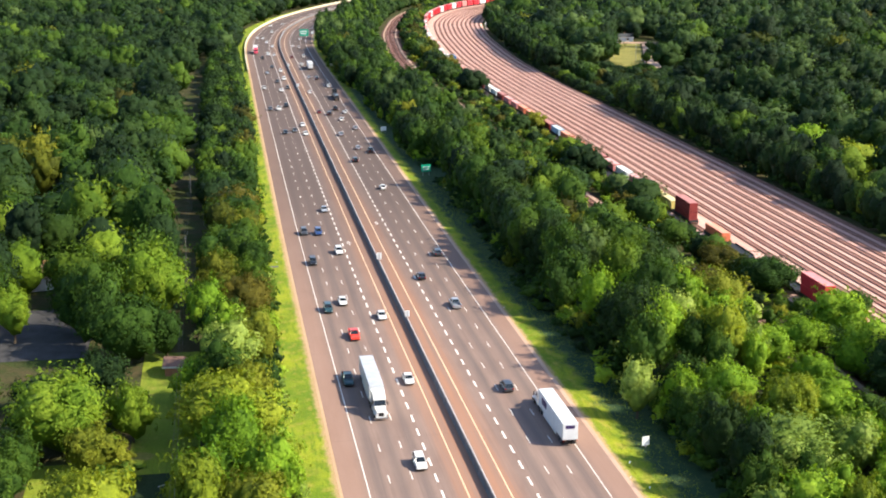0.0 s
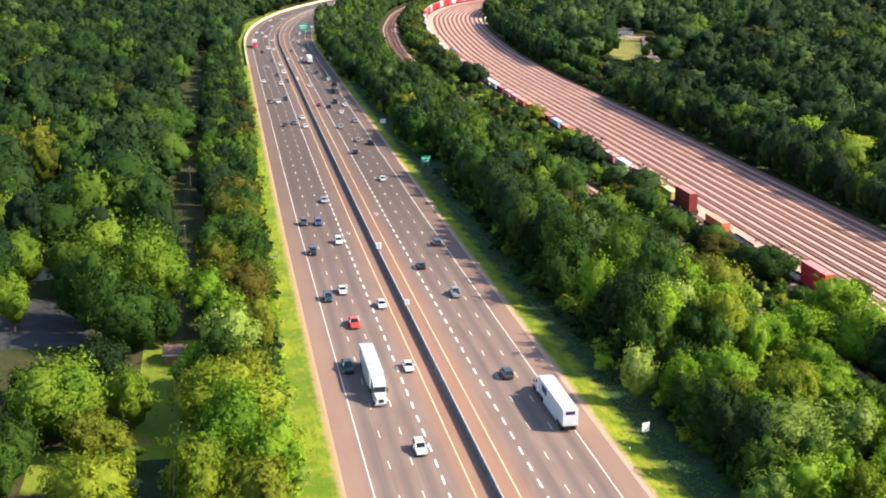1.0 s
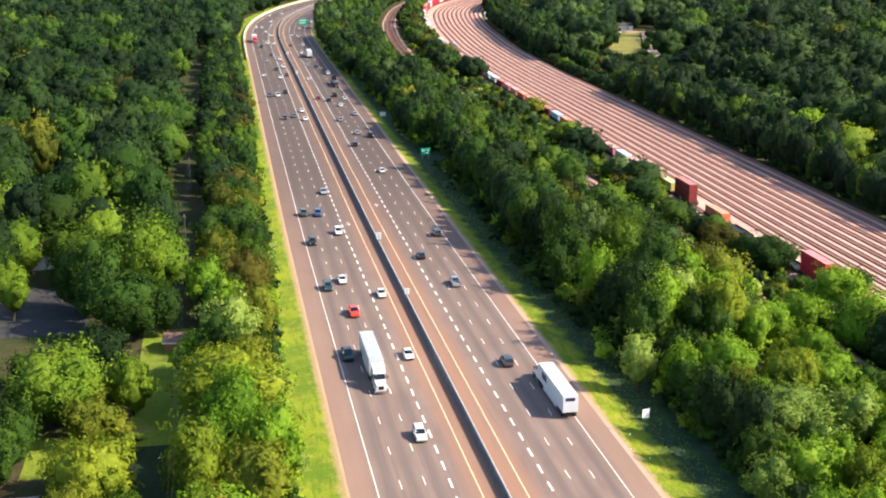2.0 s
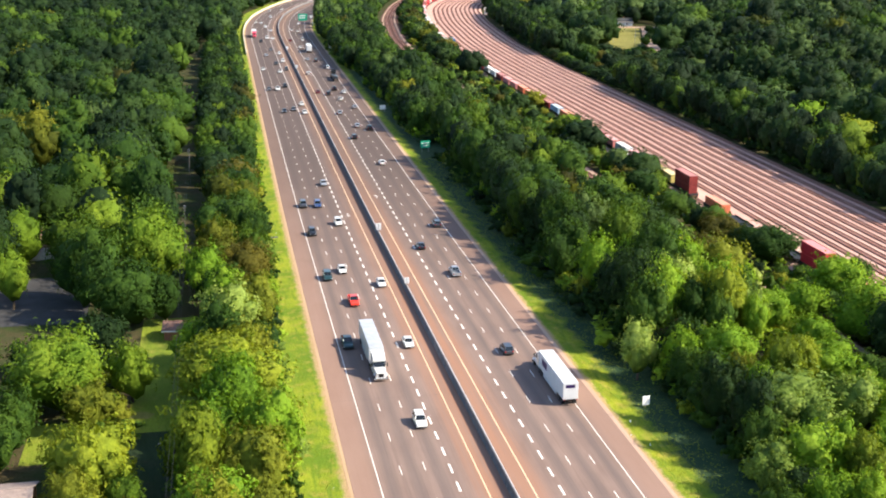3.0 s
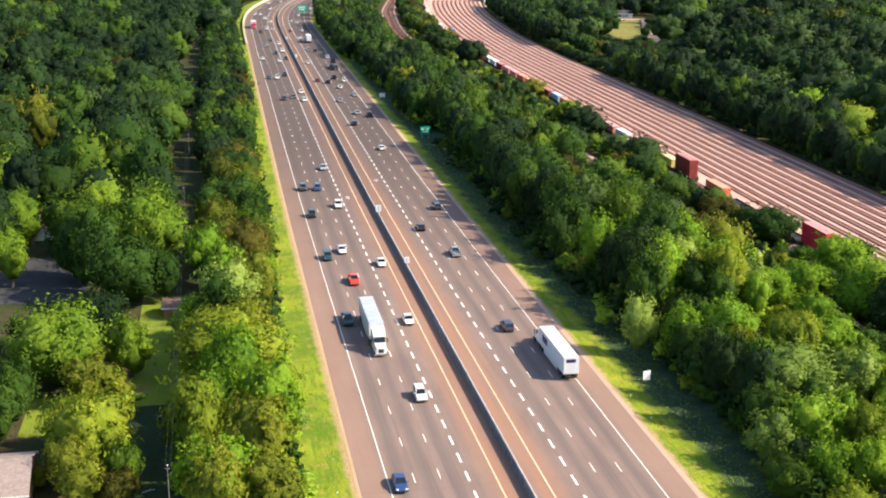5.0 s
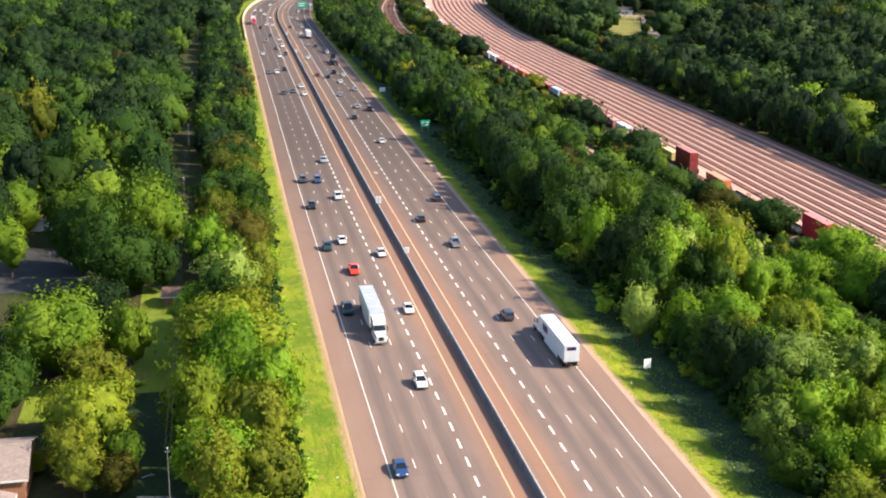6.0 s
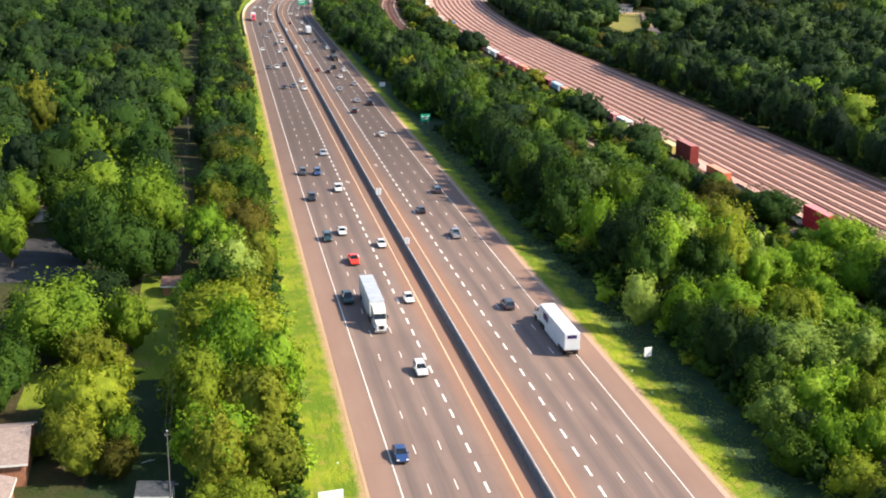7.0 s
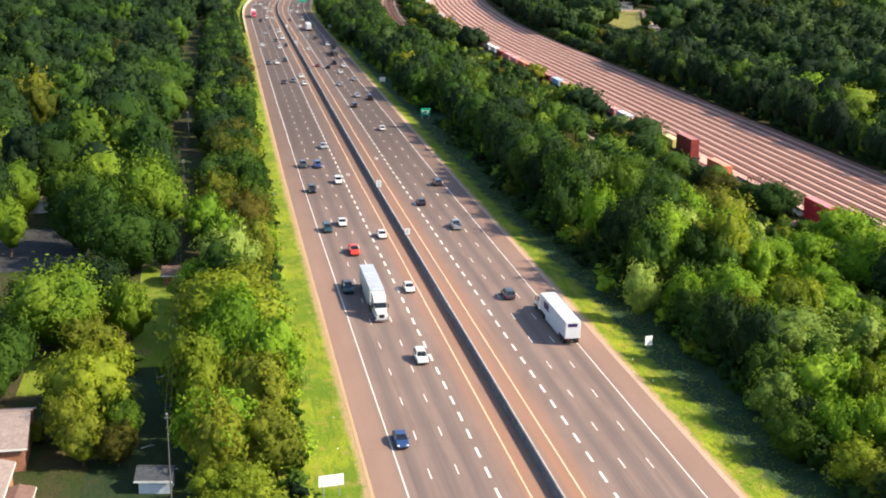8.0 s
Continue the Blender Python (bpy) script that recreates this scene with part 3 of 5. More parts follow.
def tree(x, y, height, width, level, tint, z=-0.75):
    r = rng
    t = thing("tree", TREE_LABELS[tint], "tree", (x, y, z), r.uniform(0, 360), "roadside trees")
    trunk = new("trunk", TRUNKS[int(r.integers(4))])
    trunk.parent, trunk.scale = t, (height * 0.9, height * 0.9, height)
    form = int(r.integers(len(FORMS[level])))
    crown = new("crown", crown_mesh(level, form, tint))
    crown.parent = t
    low = crown_foot(height, width)
    crown.location = (0, 0, height * low)
    crown.scale = (width * 1.05, width * 1.05 * r.uniform(0.88, 1.12), height * (1 - low) / 1.0)
    return t


class Woods:
    """Far trees, past counting, joined in one mesh."""

    def __init__(self):
        self.v, self.m, self.t, self.q, self.st, self.sq, self.tone, self.n = [], [], [], [], [], [], [], 0

    def add(self, x, y, height, width, tint, level):
        v, nrm, t, q = FORMS[level][int(rng.integers(len(FORMS[level])))]
        a = rng.uniform(0, 6.28)
        c, s = math.cos(a), math.sin(a)
        w = width * 1.05
        out = np.empty_like(v)
        out[:, 0] = x + (v[:, 0] * c - v[:, 1] * s) * w
        out[:, 1] = y + (v[:, 0] * s + v[:, 1] * c) * w
        low = crown_foot(height, width)
        out[:, 2] = -0.75 + (v[:, 2] * (1 - low) + low) * height
        turned = nrm.copy()
        turned[:, 0], turned[:, 1] = nrm[:, 0] * c - nrm[:, 1] * s, nrm[:, 0] * s + nrm[:, 1] * c
        self.v.append(out)
        self.m.append(turned)
        self.t.append(t + self.n)
        self.q.append(q + self.n)
        self.st.append(np.full(len(t), tint))
        self.sq.append(np.full(len(q), tint))
        self.tone.append(np.full(len(v), rng.uniform(-0.31, 0.31)))
        self.n += len(v)

    def build(self, name, label):
        if self.v:
            me = fast_mesh(name, np.concatenate(self.v), np.concatenate(self.m), np.concatenate(self.t), np.concatenate(self.q), LEAVES,
                           np.concatenate(self.st), np.concatenate(self.sq))
            tone = me.attributes.new("tone", "FLOAT", "POINT")
            tone.data.foreach_set("value", np.concatenate(self.tone).astype(np.float32))
            return tagged(new(name, me), label, "woods", "", "stuff")


def scatter(x0, x1, y0, y1, gap, keep):
    """Places about gap metres apart, on a shaken triangular net, where keep(x, y) allows."""
    out = []
    for j, y in enumerate(np.arange(y0, y1, gap * 0.87)):
        for x in np.arange(x0 + (j % 2) * gap / 2, x1, gap):
            px, py = x + rng.uniform(-0.33, 0.33) * gap, y + rng.uniform(-0.33, 0.33) * gap
            if keep(px, py):
                out.append((px, py))
    return out


def offset_of(way, x, y):
    k = min(max(int((y - way.ys[0]) / 2), 0), len(way.ys) - 1)
    return (x - way.xs[k]) * way.nx[k]


def in_sight(x, y, pad=11):
    """Within the wedge of land that the flight looks over."""
    west = -72 - (y - 0) * 0.147 - pad
    east = 60 + (y - 16) * 0.552 + pad
    return west < x < east


def east_clearing(x, y):
    """The lawn and car park beyond the yard, skewed along the camera's line of sight."""
    return 545 < y < 726 and 1 < x - (186 + (y - 567) * 0.325) < 37


def clear(x, y, spots):
    if east_clearing(x, y):
        return False
    return not any(a < x < b and c < y < d for a, b, c, d in spots)


def pick(weights):
    w = np.array(weights, float)
    return int(rng.choice(len(w), p=w / w.sum()))


CLEARINGS_WEST = [(-95, -53, -40, 38), (-80, -55, 34, 63), (-55, -43.5, -30, 103), (-87, -66, 104, 140), (-98, -55, 62, 112)]
CLEARINGS_EAST = [(160, 196, 825, 880), (236, 262, 700, 724)]
west_woods, middle_woods, east_woods, shrubs = Woods(), Woods(), Woods(), Woods()


def crowded(x, y, width):
    """Whether a tree picked out by name already fills this place."""
    return any((x - a) ** 2 + (y - b) ** 2 < (0.36 * (width + w)) ** 2 for a, b, w in TAKEN)


def plant(x, y, height, width, tint, woods, free=True):
    if free and crowded(x, y, width):
        return
    if free and y > 112 and tint > 1:        # farther back, swaps each tint for its dimmed copy
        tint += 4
    if y < NEAREST:
        tree(x, y, height, width, 4 if width > 11.5 else 0, tint)
    else:
        woods.add(x, y, height, width, tint, 1 if y < 250 else 2 if y < 680 else 3)


NEAREST = 150
# trees that stand out from their woods: x, y, height, width, tint
BELT_TREES = [  # the belt beside the verge
    (-38.6, 53.8, 13.0, 16.9, 3), (-41.0, 29.1, 12.0, 10.9, 2), (-34.9, 18.4, 12.5, 10.4, 4), (-42.1, 12.6, 9.0, 6.3, 4), (-29.2, 29.9, 6.0, 4.6, 5),
    (-33.7, 4.4, 9.0, 8.4, 4), (-37.7, 86.3, 12.0, 11.4, 5), (-34.2, 118.0, 12.0, 12.3, 8), (-38.1, 145.5, 11.0, 8.2, 6), (-34.2, 212.2, 12.0, 15.7, 8),
    (-35.7, 168.4, 11.0, 13.9, 1), (-35.5, 284.8, 12.0, 16.2, 6), (-32.1, 58.2, 8.0, 6.8, 1), (-32.4, 76.2, 8.0, 7.3, 1), (-28.7, 373.5, 12.0, 14.3, 8),
    (-40.2, 303.6, 12.0, 10.6, 1), (-30.1, 104.9, 8.0, 6.2, 2)]
WEST_TREES = [  # west of the pole line
    (-65.3, 57.4, 14.0, 16.4, 10), (-54.1, 59.3, 11.0, 7.5, 10), (-59.7, 47.4, 9.0, 9.1, 4), (-56.6, 21.4, 13.0, 11.5, 3), (-59.9, 15.7, 9.0, 6.0, 4),
    (-70.5, 43.3, 10.0, 6.9, 1), (-53.1, 16.6, 7.5, 5.4, 10), (-57.5, 10.5, 8.0, 6.6, 4), (-53.0, 9.6, 6.5, 5.4, 8), (-65.1, 150.9, 16.0, 15.8, 10), (-53.2, 126.0, 17.0, 15.2, 10), (-67.8, 118.3, 15.0, 12.6, 1),
    (-57.0, 99.4, 14.0, 13.8, 1), (-49.9, 99.3, 11.0, 6.4, 1), (-62.5, 104.0, 17.0, 11.0, 1), (-63.5, 114.0, 17.5, 11.0, 1),
    (-92.0, 98.0, 9.0, 9.0, 1), (-61.0, 80.0, 9.5, 9.0, 0), (-72.0, 76.0, 7.0, 9.0, 0), (-83.0, 78.0, 7.5, 9.5, 1), (-84.4, 152.8, 14.0, 12.3, 10), (-81.2, 115.5, 13.0, 7.7, 10), (-78.7, 176.5, 15.0, 13.9, 6),
    (-93.9, 207.1, 15.0, 10.9, 6)]
WEST_FAR_TREES = [  # farther back in the west
    (-79.9, 239.9, 17.0, 12.7, 1), (-93.8, 260.8, 18.0, 14.1, 7), (-97.2, 231.1, 17.0, 9.4, 6), (-64.5, 202.1, 15.0, 7.5, 7), (-54.9, 204.5, 14.0, 9.0, 7),
    (-64.6, 243.9, 17.0, 19.1, 0), (-54.5, 267.6, 17.0, 16.2, 1), (-53.0, 170.8, 15.0, 10.7, 0), (-76.5, 393.6, 18.0, 14.6, 8), (-115.0, 520.6, 18.0, 21.6, 1),
    (-99.4, 531.8, 18.0, 22.0, 0), (-53.6, 344.0, 17.0, 16.2, 1), (-69.7, 500.1, 18.0, 23.7, 0), (-99.4, 431.8, 18.0, 19.9, 1), (-110.9, 390.4, 18.0, 15.4, 1),
    (-82.9, 372.5, 17.0, 18.0, 1), (-97.0, 343.9, 17.0, 15.0, 0), (-57.0, 485.4, 18.0, 15.9, 1), (-109.5, 325.0, 17.0, 12.6, 1)]
MIDDLE_TREES = [  # between motorway and railway
    (42.6, 60.2, 10.0, 8.1, 1), (48.0, 53.0, 10.0, 11.9, 2), (57.8, 49.0, 9.5, 10.0, 3), (46.5, 25.1, 11.0, 15.5, 5), (56.7, 25.7, 11.0, 10.2, 5),
    (42.0, 8.2, 10.5, 9.2, 2), (47.8, 4.6, 11.0, 7.3, 3), (35.4, 7.6, 9.0, 7.4, 5), (33.6, -3.1, 7.0, 7.9, 6), (39.0, -3.4, 9.5, 7.3, 2),
    (43.5, -5.8, 10.5, 5.9, 2), (62.7, 43.0, 8.0, 8.1, 2), (69.0, 41.2, 7.5, 7.2, 1), (46.0, 43.2, 9.0, 5.1, 4), (51.0, 86.4, 13.0, 12.1, 5),
    (61.5, 90.1, 11.0, 10.3, 2), (51.4, 124.0, 14.0, 12.1, 6), (57.9, 119.6, 13.0, 9.7, 9), (47.9, 139.4, 15.0, 11.5, 9), (67.1, 115.3, 10.5, 9.6, 8)]
MIDDLE_FAR_TREES = [  # farther along there
    (86.5, 122.6, 9.0, 14.7, 1), (82.9, 144.2, 7.0, 10.6, 8), (98.4, 101.9, 6.5, 6.8, 1), (84.3, 75.3, 8.0, 10.9, 1), (65.3, 75.1, 9.0, 9.8, 2),
    (75.2, 79.9, 8.5, 10.5, 2), (68.3, 62.0, 8.0, 8.4, 2), (80.4, 255.9, 14.0, 19.2, 0), (85.8, 211.3, 11.0, 13.6, 0), (85.2, 467.9, 14.0, 18.6, 0),
    (89.4, 356.3, 9.0, 12.4, 7), (79.5, 167.3, 8.5, 10.7, 6), (39.8, 103.8, 14.0, 9.6, 2), (45.2, 166.4, 16.0, 13.1, 1), (35.5, 115.1, 16.0, 11.1, 1),
    (47.2, 220.2, 17.0, 16.6, 0), (67.2, 222.9, 13.0, 13.8, 1), (66.9, 181.7, 11.0, 11.7, 6)]
EAST_TREES = [  # beyond the yard
    (201.8, 322.4, 20.0, 19.0, 9), (169.9, 244.2, 14.0, 22.8, 3), (172.4, 280.8, 14.0, 20.1, 2), (158.5, 304.1, 14.0, 21.0, 1), (168.2, 368.5, 14.0, 19.4, 1),
    (161.9, 392.8, 13.0, 18.0, 1), (198.4, 404.0, 19.0, 20.8, 1), (214.5, 490.2, 19.0, 18.5, 9), (211.3, 537.3, 19.0, 19.8, 0), (263.2, 518.4, 21.0, 30.6, 0),
    (263.2, 463.3, 20.0, 28.3, 0), (319.0, 509.4, 21.0, 22.3, 0), (158.5, 202.7, 13.0, 15.2, 1)]
TAKEN = [(row[0], row[1], row[3]) for row in BELT_TREES + WEST_TREES + WEST_FAR_TREES + MIDDLE_TREES + MIDDLE_FAR_TREES + EAST_TREES]

def east_front(y):
    """How far from the barrier the wood east of the motorway begins."""
    if y < 58:
        return 37.2
    if 258 < y < 284:
        return 40.0
    if 348 < y < 374:
        return 35.0
    if y < 150:
        return 36.8 + 1.2 * math.sin(y * 0.16)
    if y < 300:
        return 36.2 + 1.5 * math.sin(y * 0.07)
    if y < 500:
        return 31.6 + 1.0 * math.sin(y * 0.07)
    return 26.5


def west_front(y):
    """How far from the barrier the belt west of the motorway begins."""
    return max(29.2, 32.0 - max(0.0, y - 30) * 0.016)


for rows, woods in ((BELT_TREES, west_woods), (WEST_TREES, west_woods), (WEST_FAR_TREES, west_woods), (MIDDLE_TREES, middle_woods), (MIDDLE_FAR_TREES, middle_woods), (EAST_TREES, east_woods)):
    for x, y, height, width, tint in rows:
        plant(x, y, height, width, tint, woods, False)
# belt between the verge and the pole line
for x, y in scatter(-46, -20, -28, 640, 6.3, lambda x, y: (-41 if y < 14 else -43.5) < offset_of(ROAD, x, y) < -west_front(y) and y > 3 and in_sight(x, y)):
    # bright tints near and deep ones beyond dim the far belt by colour
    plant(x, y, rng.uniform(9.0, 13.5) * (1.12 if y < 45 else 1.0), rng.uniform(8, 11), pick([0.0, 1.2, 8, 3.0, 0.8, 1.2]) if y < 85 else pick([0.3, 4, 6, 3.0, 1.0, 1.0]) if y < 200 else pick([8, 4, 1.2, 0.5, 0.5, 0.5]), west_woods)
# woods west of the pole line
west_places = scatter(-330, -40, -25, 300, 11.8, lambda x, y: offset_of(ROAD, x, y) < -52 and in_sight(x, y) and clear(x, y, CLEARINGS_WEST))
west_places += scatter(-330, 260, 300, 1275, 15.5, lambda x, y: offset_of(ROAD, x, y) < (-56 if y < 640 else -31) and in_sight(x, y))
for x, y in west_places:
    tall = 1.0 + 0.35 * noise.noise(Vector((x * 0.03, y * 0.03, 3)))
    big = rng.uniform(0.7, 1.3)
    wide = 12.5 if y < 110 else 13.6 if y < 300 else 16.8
    # deeper leaf colour with distance stands in for dimmer light there
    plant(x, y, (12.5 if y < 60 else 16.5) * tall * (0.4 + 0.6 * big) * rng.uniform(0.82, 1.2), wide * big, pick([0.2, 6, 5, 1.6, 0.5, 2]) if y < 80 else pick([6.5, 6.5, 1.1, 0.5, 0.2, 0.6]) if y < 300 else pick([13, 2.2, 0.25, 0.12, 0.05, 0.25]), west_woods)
# wood between the motorway and the railway line: a closed front row, then crowns of all sizes
def front_row(x, y):
    return offset_of(ROAD, x, y) - east_front(y)


def middle_tint(y):
    # tints go from bright to deep with y, a fall of light put in the leaves
    if y < 32:
        return pick([0.0, 0.8, 8, 4.0, 0.8, 4])
    if y < 75:
        return pick([0.2, 1.8, 8, 3.6, 0.6, 2])
    if y < 140:
        return pick([1.5, 5, 7, 1.6, 0.5, 1.6])
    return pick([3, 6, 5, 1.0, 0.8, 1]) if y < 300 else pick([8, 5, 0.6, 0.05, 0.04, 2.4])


y = -26.0
while y < 700:
    x, yy, _ = ROAD.spot(ROAD.at_y(y), east_front(y) + rng.uniform(0.3, 2.6))
    tall = 7.6 if y < 4 else 9.4 if y < 20 else 9.0 if 33 < y < 50 else 12.3 if y < 58 else 16.2 if y < 150 else 16.0 if y < 300 else 13.5
    if in_sight(x, yy):
        # deep tints put the row's shaded face into the leaf colour
        plant(x, yy, tall * rng.uniform(0.82, 1.15), rng.uniform(6.5, 9.0) if y < 58 else rng.uniform(8.0, 11.0),
              pick([3, 4.5, 2.5, 0.8, 0.3, 0.5]) if y < 58 else pick([6, 6, 1.2, 0.2, 0.3, 0.5]), middle_woods)
    y += rng.uniform(4.2, 5.8) if y < 58 else rng.uniform(4.8, 6.8)


def middle_tree(x, y):
    big = rng.uniform(0.62, 1.35)
    from_line = -5.5 - offset_of(LINE, x, y)
    low = min(1.0, (0.66 if y < 120 else 0.8 if 200 < y < 470 else 0.56) + from_line / 36)
    if 36 < y < 82 and from_line < 9:
        low = 0.4
    if y < 15 and x > 45:
        low *= 0.75
    height = (12.8 if y < 58 else 14.5) * low * (0.45 + 0.55 * big)
    plant(x, y, height, (7.6 if y < 80 else 9.2) * big, middle_tint(y), middle_woods)


for x, y in scatter(26, 100, -28, 100, 6.9, lambda x, y: front_row(x, y) > 5.0 and offset_of(LINE, x, y) < (-5.0 if 40 < y < 82 else -2.6) and in_sight(x, y)):
    middle_tree(x, y)
for x, y in scatter(26, 330, 300, 1275, 9.2, lambda x, y: front_row(x, y) > (5.5 if y < 700 else 0) and offset_of(LINE, x, y) < (-10.5 if y > 470 else -5.5) and in_sight(x, y)):
    middle_tree(x, y)
for x, y in scatter(26, 120, 100, 300, 8.2, lambda x, y: front_row(x, y) > 5.5 and offset_of(LINE, x, y) < -5.5 and in_sight(x, y)):
    middle_tree(x, y)
# scrub in front of it, in its shade, which the dark tints deepen
for x, y in scatter(26, 45, -25, 330, 4.6, lambda x, y: max(30.5, east_front(y) - 7.5) < offset_of(ROAD, x, y) < east_front(y) + 1 and not (258 < y < 284 or 300 < y)):
    if y > 62 or front_row(x, y) > -2.2:
        shrubs.add(x, y, rng.uniform(2.4, 5.0), rng.uniform(4.0, 6.5), pick([6, 5, 0.6, 0.2, 0.4, 0.6]), 5)
# trees between the railway line and the yard, low where the wagons show
for x, y in scatter(60, 330, 0, 1275, 6.6, lambda x, y: offset_of(LINE, x, y) > (5.8 if y < 180 else 6.6 if y < 470 else 9.5) and offset_of(YARD, x, y) < -32.5 and in_sight(x, y)):
    big = rng.uniform(0.7, 1.4)
    if y < 82:
        big *= 1.3
    if (80 < y < 130 and (x < 86.5 or y > 93)) or 156 < y < 188 or 212 < y < 226 or 232 < y < 252 or 292 < y < 346 or 362 < y < 505:
        big *= 0.5
    plant(x, y, 8.2 * big, 8.8 * big, pick([5, 5, 2.5, 0.8, 1.5, 1]) if y > 200 else pick([3, 5, 4, 1.5, 2, 1]), middle_woods)
# woods east of the yard: a closed front row, then broad crowns
y = 84.0
while y < 1080:
    x, yy, _ = YARD.spot(YARD.at_y(y), rng.uniform(20.9, 23.6))
    if in_sight(x, yy) and clear(x, yy, CLEARINGS_EAST):
        # mostly the deepest green, so that this face reads as shaded
        plant(x, yy, rng.uniform(11.5, 17.0) * (0.4 if 415 < y < 540 else 1.0), rng.uniform(7.0, 9.5), pick([12, 3, 0.6, 0.2, 0.3, 0.5]), east_woods)
    y += rng.uniform(3.9, 5.8)
for x, y in scatter(110, 420, 80, 1100, 8.6, lambda x, y: 28 < offset_of(YARD, x, y) < 37 and in_sight(x, y) and clear(x, y, CLEARINGS_EAST)):
    big = rng.uniform(0.8, 1.2)
    big *= 0.6 if 415 < y < 550 and x > 146 else 1.0
    plant(x, y, 16.5 * big, 11.5 * big, pick([8, 5, 0.8, 0.5, 0.5, 0.8]) if y < 330 else pick([10, 4, 0.4, 0.12, 0.3, 0.5]), east_woods)
for x, y in scatter(120, 800, 100, 1275, 17.5, lambda x, y: offset_of(YARD, x, y) > 40 and in_sight(x, y) and clear(x, y, CLEARINGS_EAST)):
    tall = 1.0 + 0.3 * noise.noise(Vector((x * 0.02, y * 0.02, 9)))
    big = rng.uniform(0.75, 1.35)
    if 415 < y < 560 and 140 < x < 232:
        tall, big = tall * 0.5, big * 0.62
    plant(x, y, 18.0 * tall * (0.3 + 0.7 * big) * rng.uniform(0.72, 1.25), 19.0 * big, pick([7, 5, 0.8, 0.6, 0.4, 3.0]) if y < 330 else pick([11, 3.0, 0.3, 0.1, 0.05, 4.0]), east_woods)
# low trees before the lawn beyond the yard, kept short to fit the camera's view of it
for x, y in scatter(140, 232, 425, 560, 8.0, lambda x, y: 30 < offset_of(YARD, x, y) and clear(x, y, CLEARINGS_EAST) and x < 40 + y * 0.33):
    plant(x, y, rng.uniform(4.0, 6.5), rng.uniform(6.5, 9.0), pick([6, 5, 1, 0.5, 0.5, 1]), east_woods)
# a few trees that stand apart
for x, y, h, w, tint in ((-59.5, 30, 9.0, 9.5, 3), (-64.2, 19, 3.2, 3.4, 4), (-72, 33.5, 10, 9, 1), (-81, 36, 11, 11, 2), (-56, 48, 5.0, 5.5, 4), (-41.0, -3.5, 5.0, 6.0, 3), (-37.4, -4, 5.6, 7.5, 3), (-40.0, -9, 4.6, 6.5, 3), (-35.5, -9, 5.0, 7.0, 3), (-33.8, -14, 5.0, 7.0, 3), (-40.5, -15, 5.5, 7.0, 3), (-37, -19, 5.0, 7.0, 2), (32.0, 54.5, 11.5, 6.8, 5), (34.5, 97.0, 6.5, 3.2, 4), (-40.5, 3.0, 11.6, 8.0, 4), (-43.2, 20.5, 9.0, 7.0, 2), (254, 719, 9.0, 5.0, 0), (218, 592, 6.0, 6.0, 1), (229, 618, 5.5, 6.0, 0), (240, 642, 6.0, 6.5, 1), (246, 668, 5.0, 5.5, 0)):
    tree(x, y, h, w, 4 if w > 11 else 0, tint)
# low shrubs along the other edges of the woods
for x, y in scatter(60, 330, 0, 700, 6.4, lambda x, y: offset_of(LINE, x, y) > 5.6 and offset_of(YARD, x, y) < -31.5 and in_sight(x, y)):
    shrubs.add(x, y, rng.uniform(1.8, 4.2), rng.uniform(4.0, 6.5), pick([3, 5, 4, 1.5, 2, 1]), 5)
for x, y in scatter(60, 90, -20, 420, 5.6, lambda x, y: -12 < offset_of(LINE, x, y) < (-4.4 if y > 190 else 2.0) and in_sight(x, y)):
    shrubs.add(x, y, rng.uniform(2.0, 3.6) if 40 < y < 84 else rng.uniform(4.0, 7.2), rng.uniform(4.5, 7.0), pick([2, 5, 5, 2.0, 1.2, 2]), 5)
for y in np.arange(84, 640, 2.3):            # undergrowth at the foot of the wood beyond the yard, tinted dark for its shade
    x, yy, _ = YARD.spot(YARD.at_y(y), rng.uniform(19.9, 23.0))
    if in_sight(x, yy) and clear(x, yy, CLEARINGS_EAST):
        shrubs.add(x, yy, rng.uniform(2.6, 5.4) * (0.5 if 415 < y < 540 else 1.0), rng.uniform(3.4, 5.6), pick([12, 3, 0.3, 0.1, 0.2, 0.4]), 5)
for y in np.arange(-20, 620, 2.6):
    for off, tall in ((east_front(y) - rng.uniform(-0.5, 2.6), 1.5), (-west_front(y) + rng.uniform(0.5, 2.4), 1.0)):
        if rng.random() < 0.75:
            x, yy, _ = ROAD.spot(ROAD.at_y(y), off)
            shrubs.add(x, yy, rng.uniform(1.8, 4.5) * tall, rng.uniform(3, 5.5), pick([3, 6, 4, 1.5, 1, 2]), 5)
for x, y in scatter(-75, -53, 20, 75, 5.5, lambda x, y: not -69 < x < -62 and clear(x, y, [(-75, -60, 20, 52)])):
    shrubs.add(x, y, rng.uniform(2.5, 5), rng.uniform(4.5, 7), pick([2, 5, 5, 2, 0.5, 2]), 5)
for x, y in scatter(110, 420, 80, 700, 5.6, lambda x, y: 19.5 < offset_of(YARD, x, y) < 24 and in_sight(x, y) and clear(x, y, CLEARINGS_EAST)):
    # dark tints again in place of full shade at the yard's edge
    shrubs.add(x, y, rng.uniform(1.8, 4.0), rng.uniform(3.5, 5.5), pick([10, 4, 0.3, 0.2, 0.3, 0.3]), 5)
shrubs.build("roadside_shrubs", "low green shrubs at the foot of the woods")
west_woods.build("west_woods", "dense dark green deciduous woods reaching far back")
middle_woods.build("middle_woods", "strip of green woods between motorway and railway")
